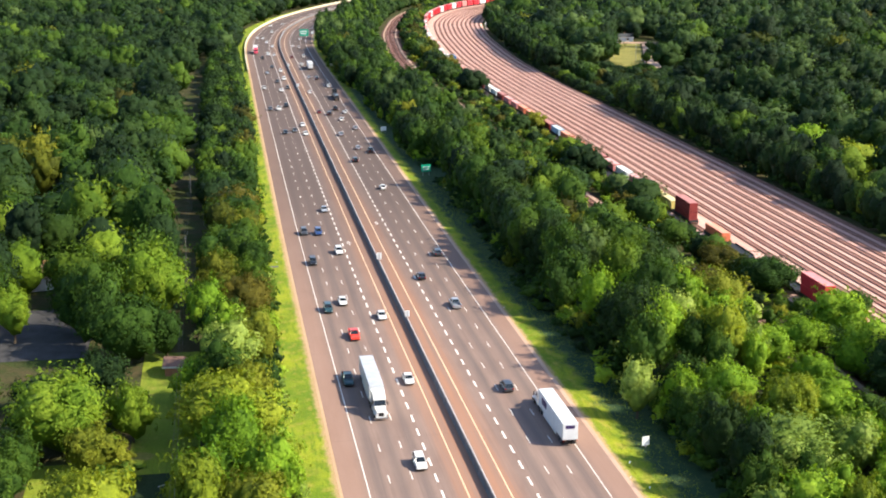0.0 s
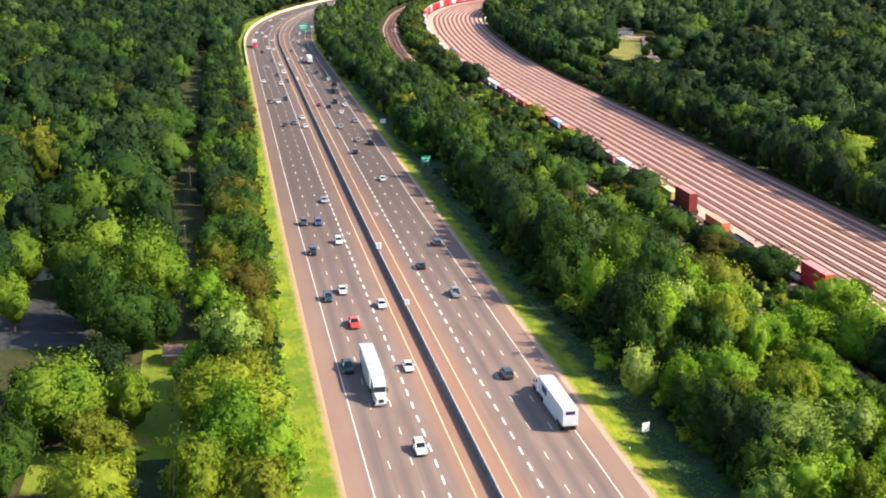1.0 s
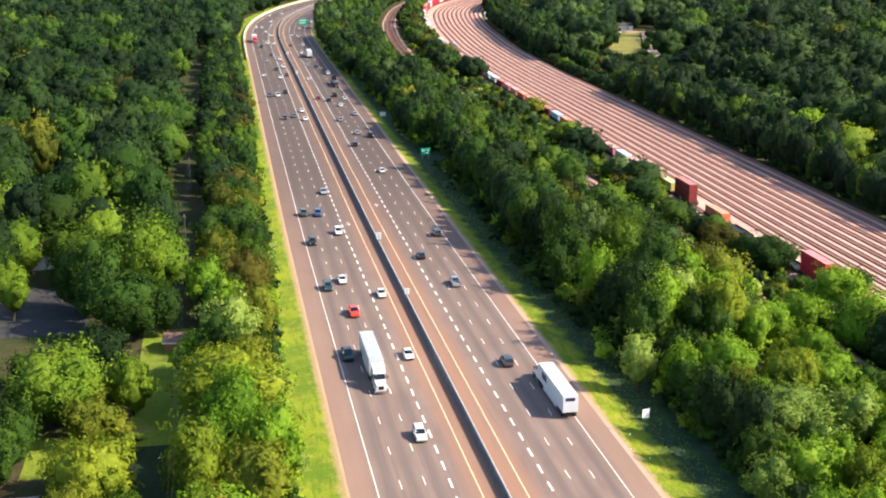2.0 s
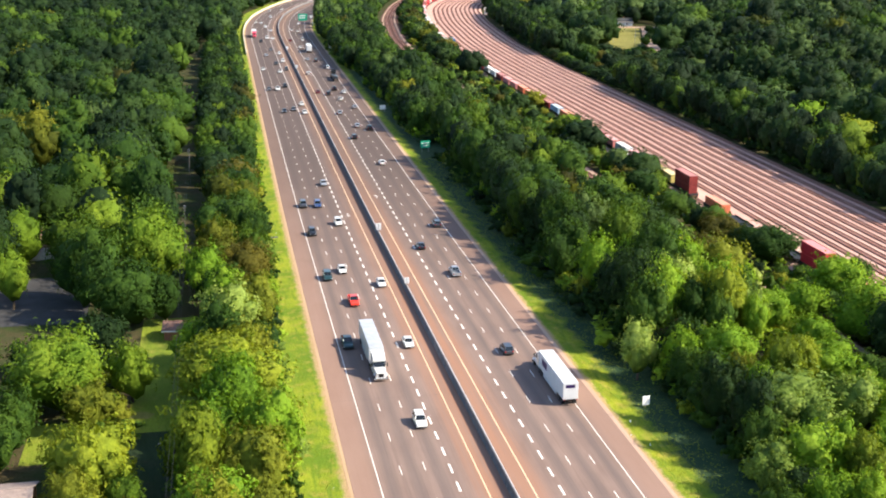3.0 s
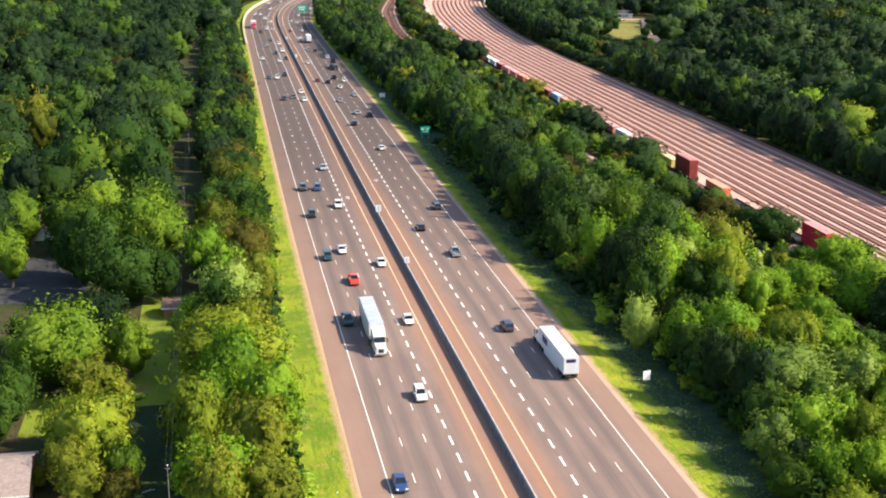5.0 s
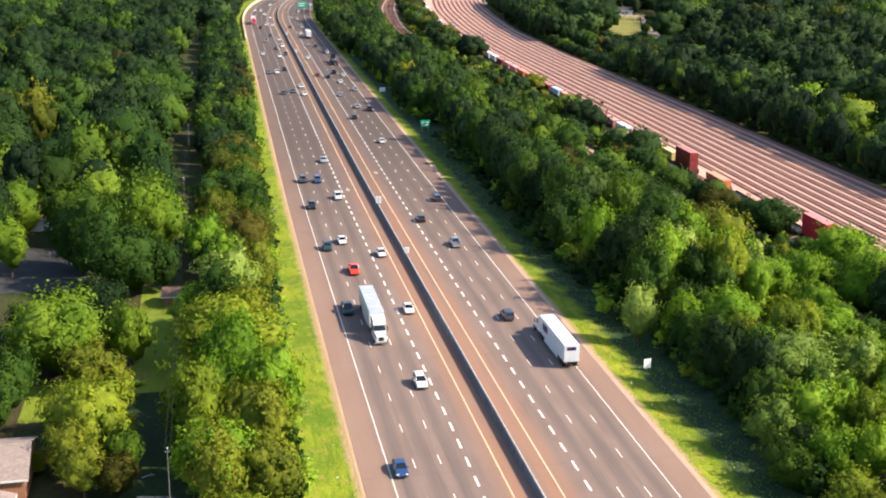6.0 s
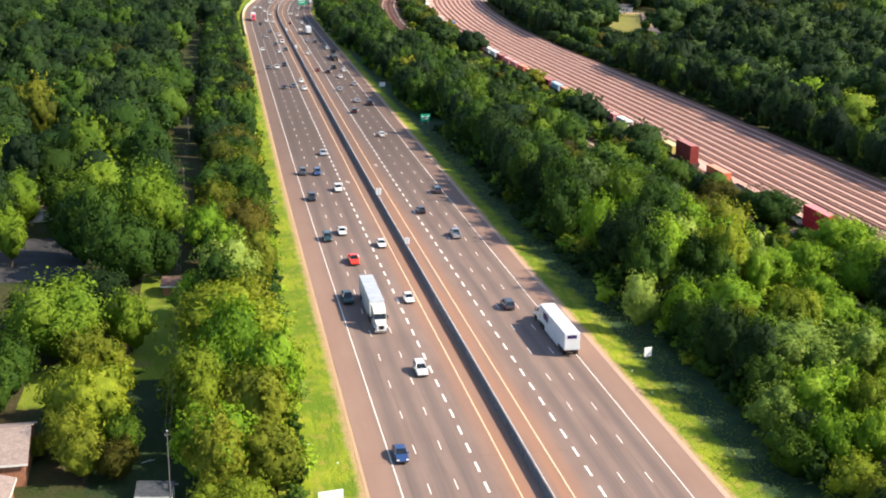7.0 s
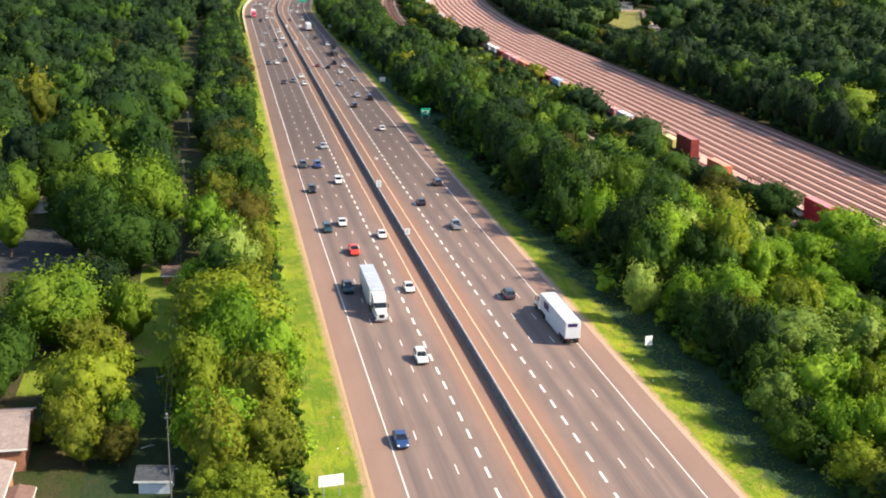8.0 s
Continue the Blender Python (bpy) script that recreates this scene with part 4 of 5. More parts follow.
east_woods.build("east_woods", "dense dark green woods beyond the railway yard")


# ------------------------------------------------------------------ vehicles
def ring(half, low, high, y, tuck=0.86):
    return [(-half * 0.92, y, low), (-half, y, low + (high - low) * 0.35), (-half * 0.985, y, high - 0.14), (-half * tuck, y, high),
            (half * tuck, y, high), (half * 0.985, y, high - 0.14), (half, y, low + (high - low) * 0.35), (half * 0.92, y, low)]


def wheels_on(parent, spots, radius=0.34, width=0.24):
    for x, y in spots:
        wheel = part("wheel", rods(((x - width / 2, y, radius), (x + width / 2, y, radius), radius), sides=16), M_TYRE, parent)
        s = 1 if x > 0 else -1
        part("rim", rods(((x + s * (width / 2 - 0.05), y, radius), (x + s * (width / 2 + 0.012), y, radius), radius * 0.62), sides=12), M_CHROME, wheel)


def pane(a, b, c, d, depth):
    """A sheet of glass with four corners, as thick as depth."""
    front = [Vector(p) for p in (a, b, c, d)]
    return loft(bmesh.new(), [front, [p + Vector(depth) for p in front]])


STYLES = {  # length, width, belt, roof, cabin foot (rear, front), cabin top (rear, front)
    "sedan": (4.85, 1.84, 0.98, 1.46, (-1.95, 1.05), (-1.05, 0.25)),
    "suv": (4.7, 1.92, 1.08, 1.74, (-2.2, 0.95), (-1.95, 0.3)),
    "van": (5.2, 2.0, 1.12, 1.84, (-2.5, 1.35), (-2.3, 0.6)),
    "pickup": (5.8, 2.0, 1.12, 1.86, (-0.75, 1.35), (-0.55, 0.65)),
}


def car(style, paint, at, turn, label):
    length, width, belt, roof_z, foot, top = STYLES[style]
    h, w = length / 2, width / 2
    t = thing("pickup_truck" if style == "pickup" else "car", label, "pickup truck" if style == "pickup" else "car", at, turn, "traffic on the motorway")
    body = bmesh.new()
    nose = belt - (0.14 if style in ("sedan",) else 0.08)
    tail = belt - (0.04 if style == "sedan" else 0.0)
    if style == "pickup":
        rows = [ring(w * 0.96, 0.42, belt - 0.05, -0.55), ring(w, 0.3, belt, -0.2), ring(w, 0.3, belt, foot[1]), ring(w * 0.99, 0.32, nose + 0.02, foot[1] + 0.4),
                ring(w * 0.96, 0.34, nose - 0.05, h - 0.35), ring(w * 0.86, 0.4, nose - 0.3, h)]
        loft(body, rows)
        # open load bed
        for x0, x1, y0, y1, z0, z1 in ((-w, -w + 0.13, -h + 0.1, -0.45, 0.42, belt), (w - 0.13, w, -h + 0.1, -0.45, 0.42, belt),
                                       (-w, w, -h, -h + 0.12, 0.45, belt - 0.01), (-w + 0.1, w - 0.1, -h + 0.1, -0.5, 0.5, 0.62)):
            box(body, x0, x1, y0, y1, z0, z1, 0.03)
    else:
        rows = [ring(w * 0.86, 0.42, tail - 0.22, -h), ring(w * 0.95, 0.3, tail - 0.03, -h + 0.22), ring(w, 0.26, belt, -h + 0.8), ring(w, 0.25, belt, foot[1] - 0.1),
                ring(w * 0.99, 0.26, nose + 0.05, foot[1] + 0.35), ring(w * 0.95, 0.28, nose - 0.06, h - 0.4), ring(w * 0.82, 0.34, nose - 0.3, h)]
        loft(body, rows)
    part("body", body, paint, t)
    a, b = w * 0.88, w * 0.70
    zl, zh = belt - 0.02, roof_z - 0.05
    part("windscreen", pane((-a, foot[1], zl), (a, foot[1], zl), (b, top[1], zh), (-b, top[1], zh), (0, -0.04, 0)), M_GLASS, t, "dark tinted glass")
    part("rear_window", pane((-a, foot[0], zl), (a, foot[0], zl), (b, top[0], zh), (-b, top[0], zh), (0, 0.04, 0)), M_GLASS, t, "dark tinted glass")
    for s in (-1, 1):
        part("side_window", pane((s * a, foot[0], zl), (s * a, foot[1], zl), (s * b, top[1], zh), (s * b, top[0], zh), (-s * 0.04, 0, 0)), M_GLASS, t, "dark tinted glass")
    roof = part("roof", boxes((-w * 0.72, w * 0.72, top[0] - 0.06, top[1] + 0.08, roof_z - 0.06, roof_z), bevel=0.025), paint, t)
    mid = (foot[0] + foot[1]) / 2
    for s in (-1, 1):
        for y0, y1, thick in ((foot[1], top[1], 0.045), (foot[0], top[0], 0.075), (mid, mid - 0.1, 0.05)):
            part("pillar", rods(((s * w * 0.87, y0, belt - 0.02), (s * w * 0.70, y1, roof_z - 0.04), thick), sides=6), paint, roof)
    for s in (-1, 1):
        part("headlight", boxes((s * w * 0.66 - 0.18, s * w * 0.66 + 0.18, h - 0.24, h - 0.03, 0.58, 0.74), bevel=0.04), M_LAMP, t)
        part("tail_light", boxes((s * w * 0.74 - 0.14, s * w * 0.74 + 0.14, -h - 0.01, -h + 0.16, tail - 0.34, tail - 0.12), bevel=0.03), M_TAIL, t)
        part("wing_mirror", boxes((s * (w + 0.08) - 0.1, s * (w + 0.08) + 0.1, foot[1] - 0.38, foot[1] - 0.22, belt - 0.02, belt + 0.14), bevel=0.03), paint, t)
    part("bumper", boxes((-w * 0.8, w * 0.8, h - 0.1, h + 0.03, 0.32, 0.5), bevel=0.04), M_BLACK, t)
    base = h * 0.60
    wheels_on(t, [(s * (w - 0.12), y) for s in (-1, 1) for y in (-base, base + 0.08)], 0.38 if style != "sedan" else 0.33)
    return t


M_ROOF_SHEET = plain("dull_aluminium_roof", (0.42, 0.45, 0.50), 0.6, 0.0, 0.2, 0.8)


def trailer(t, y0, y1, marks):
    """Box trailer from y0 (rear) to y1: skin, ribs, doors, skirts, bogie, legs."""
    w, z0, z1 = 1.3, 1.18, 4.1
    box_part = part("trailer_box", boxes((-w, w, y0, y1, z0, z1), bevel=0.05), M_TRAILER, t, "white ribbed trailer box")
    if not marks and y1 > 16:
        part("roof_sheet", boxes((-w + 0.06, w - 0.06, y0 + 0.06, y1 - 0.06, z1 + 0.004, z1 + 0.03), bevel=0.008), M_ROOF_SHEET, box_part, "dull aluminium roof sheet")
    for s in (-1, 1):
        part("rear_door", boxes((s * 0.64 - 0.6, s * 0.64 + 0.6, y0 - 0.025, y0 + 0.01, z0 + 0.12, z1 - 0.12), bevel=0.008), M_TRAILER, box_part)
        part("side_skirt", boxes((s * 1.24 - 0.02, s * 1.24 + 0.02, y0 + 4.2, y1 - 3.4, 0.45, z0)), M_TRAILER, t)
        part("landing_leg", boxes((s * 0.8 - 0.07, s * 0.8 + 0.07, y1 - 2.9, y1 - 2.75, 0.3, z0)), M_GALV, t)
        part("tail_light", boxes((s * 1.05 - 0.12, s * 1.05 + 0.12, y0 - 0.03, y0, 1.02, 1.14)), M_TAIL, t)
    part("roof_bows", boxes(*[(-w + 0.06, w - 0.06, y, y + 0.05, z1 - 0.002, z1 + 0.012) for y in np.arange(y0 + 0.5, y1, 1.2)]), M_SIGN_BACK, box_part)
    part("underride_guard", boxes((-1.1, 1.1, y0, y0 + 0.1, 0.45, 0.57), (-0.6, -0.5, y0, y0 + 0.1, 0.55, z0), (0.5, 0.6, y0, y0 + 0.1, 0.55, z0)), M_BLACK, t)
    part("bogie", boxes((-0.5, 0.5, y0 + 0.5, y0 + 4.0, 0.7, z0)), M_BLACK, t)
    if marks:
        part("lettering_bar", boxes((-0.85, 0.75, y0 - 0.04, y0 - 0.024, 3.15, 3.72)), M_PURPLE, box_part, "dark purple lettering bar")
        part("lettering_bar", boxes((-w - 0.012, -w + 0.004, y1 - 5.6, y1 - 2.4, 2.3, 3.5)), M_PURPLE, box_part, "dark purple lettering bar")
    wheels_on(t, [(s * x, y0 + y) for s in (-1, 1) for x in (1.12, 0.82) for y in (1.4, 2.65)], 0.5, 0.27)


def tractor(t, y0, y1, paint, sleeper=True):
    """Lorry tractor that faces +y, with its nose at y1."""
    part("chassis", boxes((-0.45, 0.45, y0, y1 - 0.4, 0.7, 0.98)), M_BLACK, t)
    hood = loft(bmesh.new(), [[(-1.02, y1 - 2.0, 0.75), (1.02, y1 - 2.0, 0.75), (1.0, y1 - 2.0, 2.05), (-1.0, y1 - 2.0, 2.05)],
                              [(-1.02, y1 - 0.6, 0.7), (1.02, y1 - 0.6, 0.7), (0.86, y1 - 0.6, 1.85), (-0.86, y1 - 0.6, 1.85)],
                              [(-0.9, y1, 0.65), (0.9, y1, 0.65), (0.72, y1, 1.62), (-0.72, y1, 1.62)]])
    bonnet = part("hood", hood, paint, t)
    part("grille", boxes((-0.45, 0.45, y1 - 0.02, y1 + 0.03, 0.85, 1.5), bevel=0.02), M_BLACK, bonnet)
    part("bumper", boxes((-1.2, 1.2, y1 - 0.12, y1 + 0.12, 0.35, 0.68), bevel=0.05), M_CHROME, t)
    back = y1 - (5.3 if sleeper else 3.9)
    top = 3.95 if sleeper else 3.3
    cab = loft(bmesh.new(), [[(-1.2, back, 0.95), (1.2, back, 0.95), (1.15, back, top), (-1.15, back, top)],
                             [(-1.2, y1 - 3.4, 0.95), (1.2, y1 - 3.4, 0.95), (1.12, y1 - 3.4, top - 0.15), (-1.12, y1 - 3.4, top - 0.15)],
                             [(-1.18, y1 - 2.6, 0.95), (1.18, y1 - 2.6, 0.95), (1.05, y1 - 2.75, 3.05), (-1.05, y1 - 2.75, 3.05)],
                             [(-1.1, y1 - 1.9, 0.95), (1.1, y1 - 1.9, 0.95), (1.05, y1 - 1.9, 2.05), (-1.05, y1 - 1.9, 2.05)]])
    body = part("cab", cab, paint, t)
    part("windscreen", loft(bmesh.new(), [[(-1.02, y1 - 2.66, 2.95), (1.02, y1 - 2.66, 2.95), (1.02, y1 - 2.70, 2.95), (-1.02, y1 - 2.70, 2.95)],
                                          [(-1.0, y1 - 1.84, 2.1), (1.0, y1 - 1.84, 2.1), (1.0, y1 - 1.95, 2.1), (-1.0, y1 - 1.95, 2.1)]]), M_GLASS, body)
    if sleeper:
        part("roof_fairing", loft(bmesh.new(), [[(-1.12, y1 - 3.6, 2.9), (1.12, y1 - 3.6, 2.9), (1.1, y1 - 3.6, top + 0.02), (-1.1, y1 - 3.6, top + 0.02)],
                                                [(-1.1, y1 - 2.45, 2.86), (1.1, y1 - 2.45, 2.86), (1.0, y1 - 2.5, 3.12), (-1.0, y1 - 2.5, 3.12)]]), paint, body)
    for s in (-1, 1):
        part("side_window", boxes((s * 1.17 - 0.03, s * 1.17 + 0.03, y1 - 3.2, y1 - 2.45, 2.05, 2.75), bevel=0.01), M_GLASS, body)
        part("wing_mirror", boxes((s * 1.42 - 0.09, s * 1.42 + 0.09, y1 - 2.3, y1 - 2.15, 1.95, 2.65), bevel=0.03), M_BLACK, t)
        part("headlight", boxes((s * 0.86 - 0.14, s * 0.86 + 0.14, y1 - 0.25, y1 - 0.05, 0.95, 1.2), bevel=0.04), M_LAMP, t)
        part("fuel_tank", rods(((s * 0.95, y1 - 4.4, 0.72), (s * 0.95, y1 - 3.0, 0.72), 0.32), sides=14), M_CHROME, t)
        part("exhaust_stack", rods(((s * 1.05, back - 0.12, 1.0), (s * 1.05, back - 0.12, 3.6), 0.075), sides=8), M_CHROME, t)
        part("mudguard", boxes((s * 1.0 - 0.22, s * 1.0 + 0.22, y1 - 1.6, y1 - 0.5, 0.98, 1.12), bevel=0.05), paint, t)
    wheels_on(t, [(s * 1.02, y1 - 1.05) for s in (-1, 1)] + [(s * x, y) for s in (-1, 1) for x in (1.1, 0.8) for y in (y0 + 0.6, y0 + 1.9)], 0.5, 0.27)


def semi_truck(at, turn, paint, label, marks=False, sleeper=True, box_length=16.15):
    t = thing("semi_truck", label, "lorry", at, turn, "traffic on the motorway")
    front = box_length + (6.3 if sleeper else 4.9)
    trailer(t, 0.0, box_length, marks)
    tractor(t, box_length - 2.2, front, paint, sleeper)
    return t


def box_truck(at, turn, paint, label):
    t = thing("box_truck", label, "truck", at, turn, "traffic on the motorway")
    part("cargo_box", boxes((-1.2, 1.2, -3.9, 1.6, 0.95, 3.5), bevel=0.04), M_TRAILER, t)
    cab = loft(bmesh.new(), [[(-1.05, 1.7, 0.5), (1.05, 1.7, 0.5), (1.0, 1.7, 2.45), (-1.0, 1.7, 2.45)], [(-1.05, 2.5, 0.5), (1.05, 2.5, 0.5), (0.95, 2.5, 2.4), (-0.95, 2.5, 2.4)],
                             [(-1.05, 3.1, 0.5), (1.05, 3.1, 0.5), (0.98, 3.1, 1.5), (-0.98, 3.1, 1.5)], [(-0.95, 4.1, 0.5), (0.95, 4.1, 0.5), (0.88, 4.1, 1.2), (-0.88, 4.1, 1.2)]])
    part("cab", cab, paint, t)
    part("windscreen", loft(bmesh.new(), [[(-0.92, 2.55, 2.36), (0.92, 2.55, 2.36), (0.92, 2.5, 2.36), (-0.92, 2.5, 2.36)], [(-0.95, 3.14, 1.52), (0.95, 3.14, 1.52), (0.95, 3.0, 1.52), (-0.95, 3.0, 1.52)]]), M_GLASS, t)
    part("chassis", boxes((-0.45, 0.45, -3.8, 3.6, 0.55, 0.95)), M_BLACK, t)
    wheels_on(t, [(s * 0.95, y) for s in (-1, 1) for y in (-2.2, 3.1)], 0.42, 0.26)
    return t


def flatbed_truck(at, turn, paint, label):
    t = thing("flatbed_truck", label, "lorry", at, turn, "traffic on the motorway")
    tractor(t, 11.0, 18.5, paint)
    part("deck", boxes((-1.25, 1.25, 0, 13.2, 1.15, 1.4), bevel=0.02), M_BLACK, t, "black flat trailer deck")
    part("load", boxes((-1.0, 1.0, 1.0, 6.0, 1.4, 2.5), (-1.0, 1.0, 6.4, 11.8, 1.4, 2.3), bevel=0.08), PAINTS["grey"], t, "dark covered load")
    wheels_on(t, [(s * x, y) for s in (-1, 1) for x in (1.12, 0.82) for y in (1.2, 2.4)], 0.5, 0.27)
    return t


COLOUR_WORDS = {"white": "white", "silver": "silver grey", "black": "black", "grey": "dark grey", "blue": "dark blue", "teal": "dark teal",
                "red": "bright red", "maroon": "dark maroon", "pink_red": "pinkish red"}
STYLE_WORDS = {"sedan": "saloon car", "suv": "sport utility car", "van": "family van", "pickup": "pickup truck"}


def traffic(y, lane, style, colour):
    """A car in a lane; west of the barrier (negative lanes) it faces the camera's end of the road."""
    x, yy, head = ROAD.spot(ROAD.at_y(y), lane)
    word = COLOUR_WORDS[colour] + " " + STYLE_WORDS[style] + (" on the oncoming lanes" if lane < 0 else " driving away on the motorway")
    car(style, PAINTS[colour], (x, yy, 0.1 - abs(lane) * 0.0037), head + (180 if lane < 0 else 0), word)


WEST = [(9.3, -16.5, "sedan", "blue"), (40, -8.8, "suv", "white"), (77.5, -5.0, "sedan", "white"), (79.4, -16.2, "pickup", "teal"),
        (105, -12.2, "pickup", "red"), (117, -4.9, "sedan", "white"), (124, -15.9, "suv", "teal"), (129, -12.2, "sedan", "white"),
        (163.8, -16.2, "suv", "black"), (173, -8.8, "suv", "white"), (194.3, -12.4, "suv", "blue"), (195, -16.3, "suv", "grey"),
        (222, -8.6, "sedan", "silver"), (358, -4.9, "sedan", "white"), (366.7, -8.8, "sedan", "grey"), (362.7, -12.7, "sedan", "black"),
        (380, -4.8, "sedan", "white"), (427.5, -12.5, "pickup", "white"), (436.5, -8.7, "suv", "black"), (428, -16.3, "sedan", "grey")]
EAST = [(70.6, 12.3, "suv", "grey"), (122.7, 12.4, "pickup", "silver"), (146.4, 8.5, "sedan", "black"), (167.4, 16.0, "suv", "grey"),
        (250.6, 12.4, "sedan", "white"), (298.5, 8.6, "suv", "black"), (315.9, 16.1, "pickup", "black"), (323, 12.3, "sedan", "silver"),
        (354.6, 8.7, "sedan", "silver"), (368.8, 16.1, "sedan", "silver"), (392.4, 12.5, "sedan", "white"), (413.3, 16.0, "sedan", "white"),
        (415.3, 4.6, "sedan", "maroon"), (409, 8.6, "suv", "black"), (423.3, 12.6, "pickup", "black"), (481, 5.0, "sedan", "white"), (503, 16.2, "suv", "white")]
WEST += [(501, -16.4, "sedan", "white"), (490, -8.5, "sedan", "white"), (499, -4.8, "suv", "grey"), (525, -8.9, "sedan", "black"), (535, -4.9, "van", "white"), (564, -12.6, "sedan", "silver"),
         (571, -5.0, "suv", "white"), (593, -8.8, "sedan", "grey"), (640, -13.0, "suv", "black"), (661, -8.8, "van", "white"), (657, -5.1, "sedan", "white"),
         (711, -5.0, "sedan", "white"), (737, -8.8, "suv", "white"), (769, -12.4, "sedan", "white"), (772, -16.4, "sedan", "white"), (818, -8.6, "van", "white"), (874, -16.0, "suv", "white"), (890, -8.8, "sedan", "white")]
EAST += [(534, 12.4, "suv", "grey"), (541, 8.6, "sedan", "silver"), (603, 8.7, "sedan", "white"), (646, 12.4, "suv", "white"), (644, 5.0, "sedan", "maroon"), (704, 12.4, "sedan", "white"), (713, 8.6, "sedan", "white"), (761, 14.0, "sedan", "white")]
for row in WEST + EAST:
    traffic(*row)

semi_truck((-12.4, 81.9, 0.06), 180, PAINTS["white"], "long white semi truck with a sleeper cab on the oncoming lanes")
semi_truck((16.75, 43.2, 0.05), 0, PAINTS["white"], "white semi truck with dark purple lettering bars on its trailer", marks=True, sleeper=False)
x, y, head = ROAD.spot(ROAD.at_y(577), 12.2)
semi_truck((x, y, 0.05), head, PAINTS["white"], "white semi truck far along the motorway", sleeper=False, box_length=13.0)
x, y, head = ROAD.spot(ROAD.at_y(452), 15.9)
flatbed_truck((x, y, 0.05), head, PAINTS["black"], "black flatbed lorry with a dark covered load")
x, y, head = ROAD.spot(ROAD.at_y(686), -16.2)
semi_truck((x, y, 0.05), head + 180, PAINTS["pink_red"], "semi truck with a pinkish red cab and white trailer", box_length=13.0)


# ------------------------------------------------------------------ freight train on the yard's near side
def container(off, s0, length, tall, material, label, kind="container_car"):
    """A well car with one box or two stacked boxes: chassis, bogies and boxes with ribs and corner posts."""
    x, y, head = YARD.spot(s0 + length / 2, off)
    t = thing(kind, label, "railway wagon", (x, y, 0.2), head, "wagons of the freight train")
    h = length / 2
    part("well_frame", boxes((-1.35, 1.35, -h - 0.9, h + 0.9, 0.55, 0.95), (-1.5, -1.38, -h, h, 0.5, 1.3), (1.38, 1.5, -h, h, 0.5, 1.3), bevel=0.02), M_BLACK, t, "dark steel well frame")
    for end in (-1, 1):
        bogie = part("bogie", boxes((-1.1, 1.1, end * (h + 0.1) - 0.9, end * (h + 0.1) + 0.9, 0.15, 0.55), bevel=0.03), M_BLACK, t)
        for y in (-0.6, 0.6):
            part("wheel_set", rods(((-0.85, end * (h + 0.1) + y, 0.35), (0.85, end * (h + 0.1) + y, 0.35), 0.35), sides=12), M_TIE, bogie)
    z = 0.6
    for i in range(tall):
        top = z + 2.62
        skin = part("container", boxes((-1.22, 1.22, -h + 0.1, h - 0.1, z + 0.05, top)), material[i % len(material)], t)
        ribs = bmesh.new()
        for y in np.arange(-h + 0.5, h - 0.2, 0.55):
            for s in (-1, 1):
                box(ribs, s * 1.23 - 0.03, s * 1.23 + 0.03, y, y + 0.22, z + 0.2, top - 0.15)
            box(ribs, -1.15, 1.15, y, y + 0.2, top - 0.01, top + 0.02)
        part("corrugation", ribs, material[i % len(material)], skin)
        if i == tall - 1:
            part("roof_panel", boxes((-1.19, 1.19, -h + 0.14, h - 0.14, top + 0.004, top + 0.03), bevel=0.008), LIT_ROOF[words_of[material[0].name]], skin, "dusty roof with its sunlit paleness put in the colour")
        z = top + 0.05
    return t


BOX = {
    "red": plain("container_red", (0.62, 0.035, 0.05), 0.55, 0, 0.2, 0.7),
    "dark red": plain("container_dark_red", (0.24, 0.035, 0.03), 0.6, 0, 0.25, 0.7),
    "orange": plain("container_orange", (0.72, 0.19, 0.09), 0.6, 0, 0.2, 0.7),
    "pink": plain("container_faded_pink", (0.66, 0.24, 0.22), 0.65, 0, 0.2, 0.7),
    "white": plain("container_white", (0.70, 0.70, 0.68), 0.55, 0, 0.2, 0.7),
    "yellow": plain("container_yellow", (0.66, 0.52, 0.16), 0.6, 0, 0.2, 0.7),
    "blue": plain("container_blue", (0.05, 0.17, 0.42), 0.55, 0, 0.2, 0.7),
    "pale blue": plain("container_pale_blue", (0.36, 0.48, 0.58), 0.55, 0, 0.2, 0.7),
}
LIT_ROOF, words_of = {}, {}
# roof colours: each box made paler for its sunlit, dusty top
for key, col in (("red", (0.66, 0.25, 0.25)), ("dark red", (0.46, 0.20, 0.18)), ("orange", (0.74, 0.33, 0.22)), ("pink", (0.70, 0.38, 0.35)), ("white", (0.74, 0.74, 0.72)),
                 ("yellow", (0.70, 0.60, 0.32)), ("blue", (0.14, 0.28, 0.50)), ("pale blue", (0.46, 0.56, 0.64))):
    LIT_ROOF[key] = plain("lit_roof_" + key.replace(" ", "_"), col, 0.7, 0, 0.25, 0.9)
    words_of[BOX[key].name] = key
TRAIN = -27.6
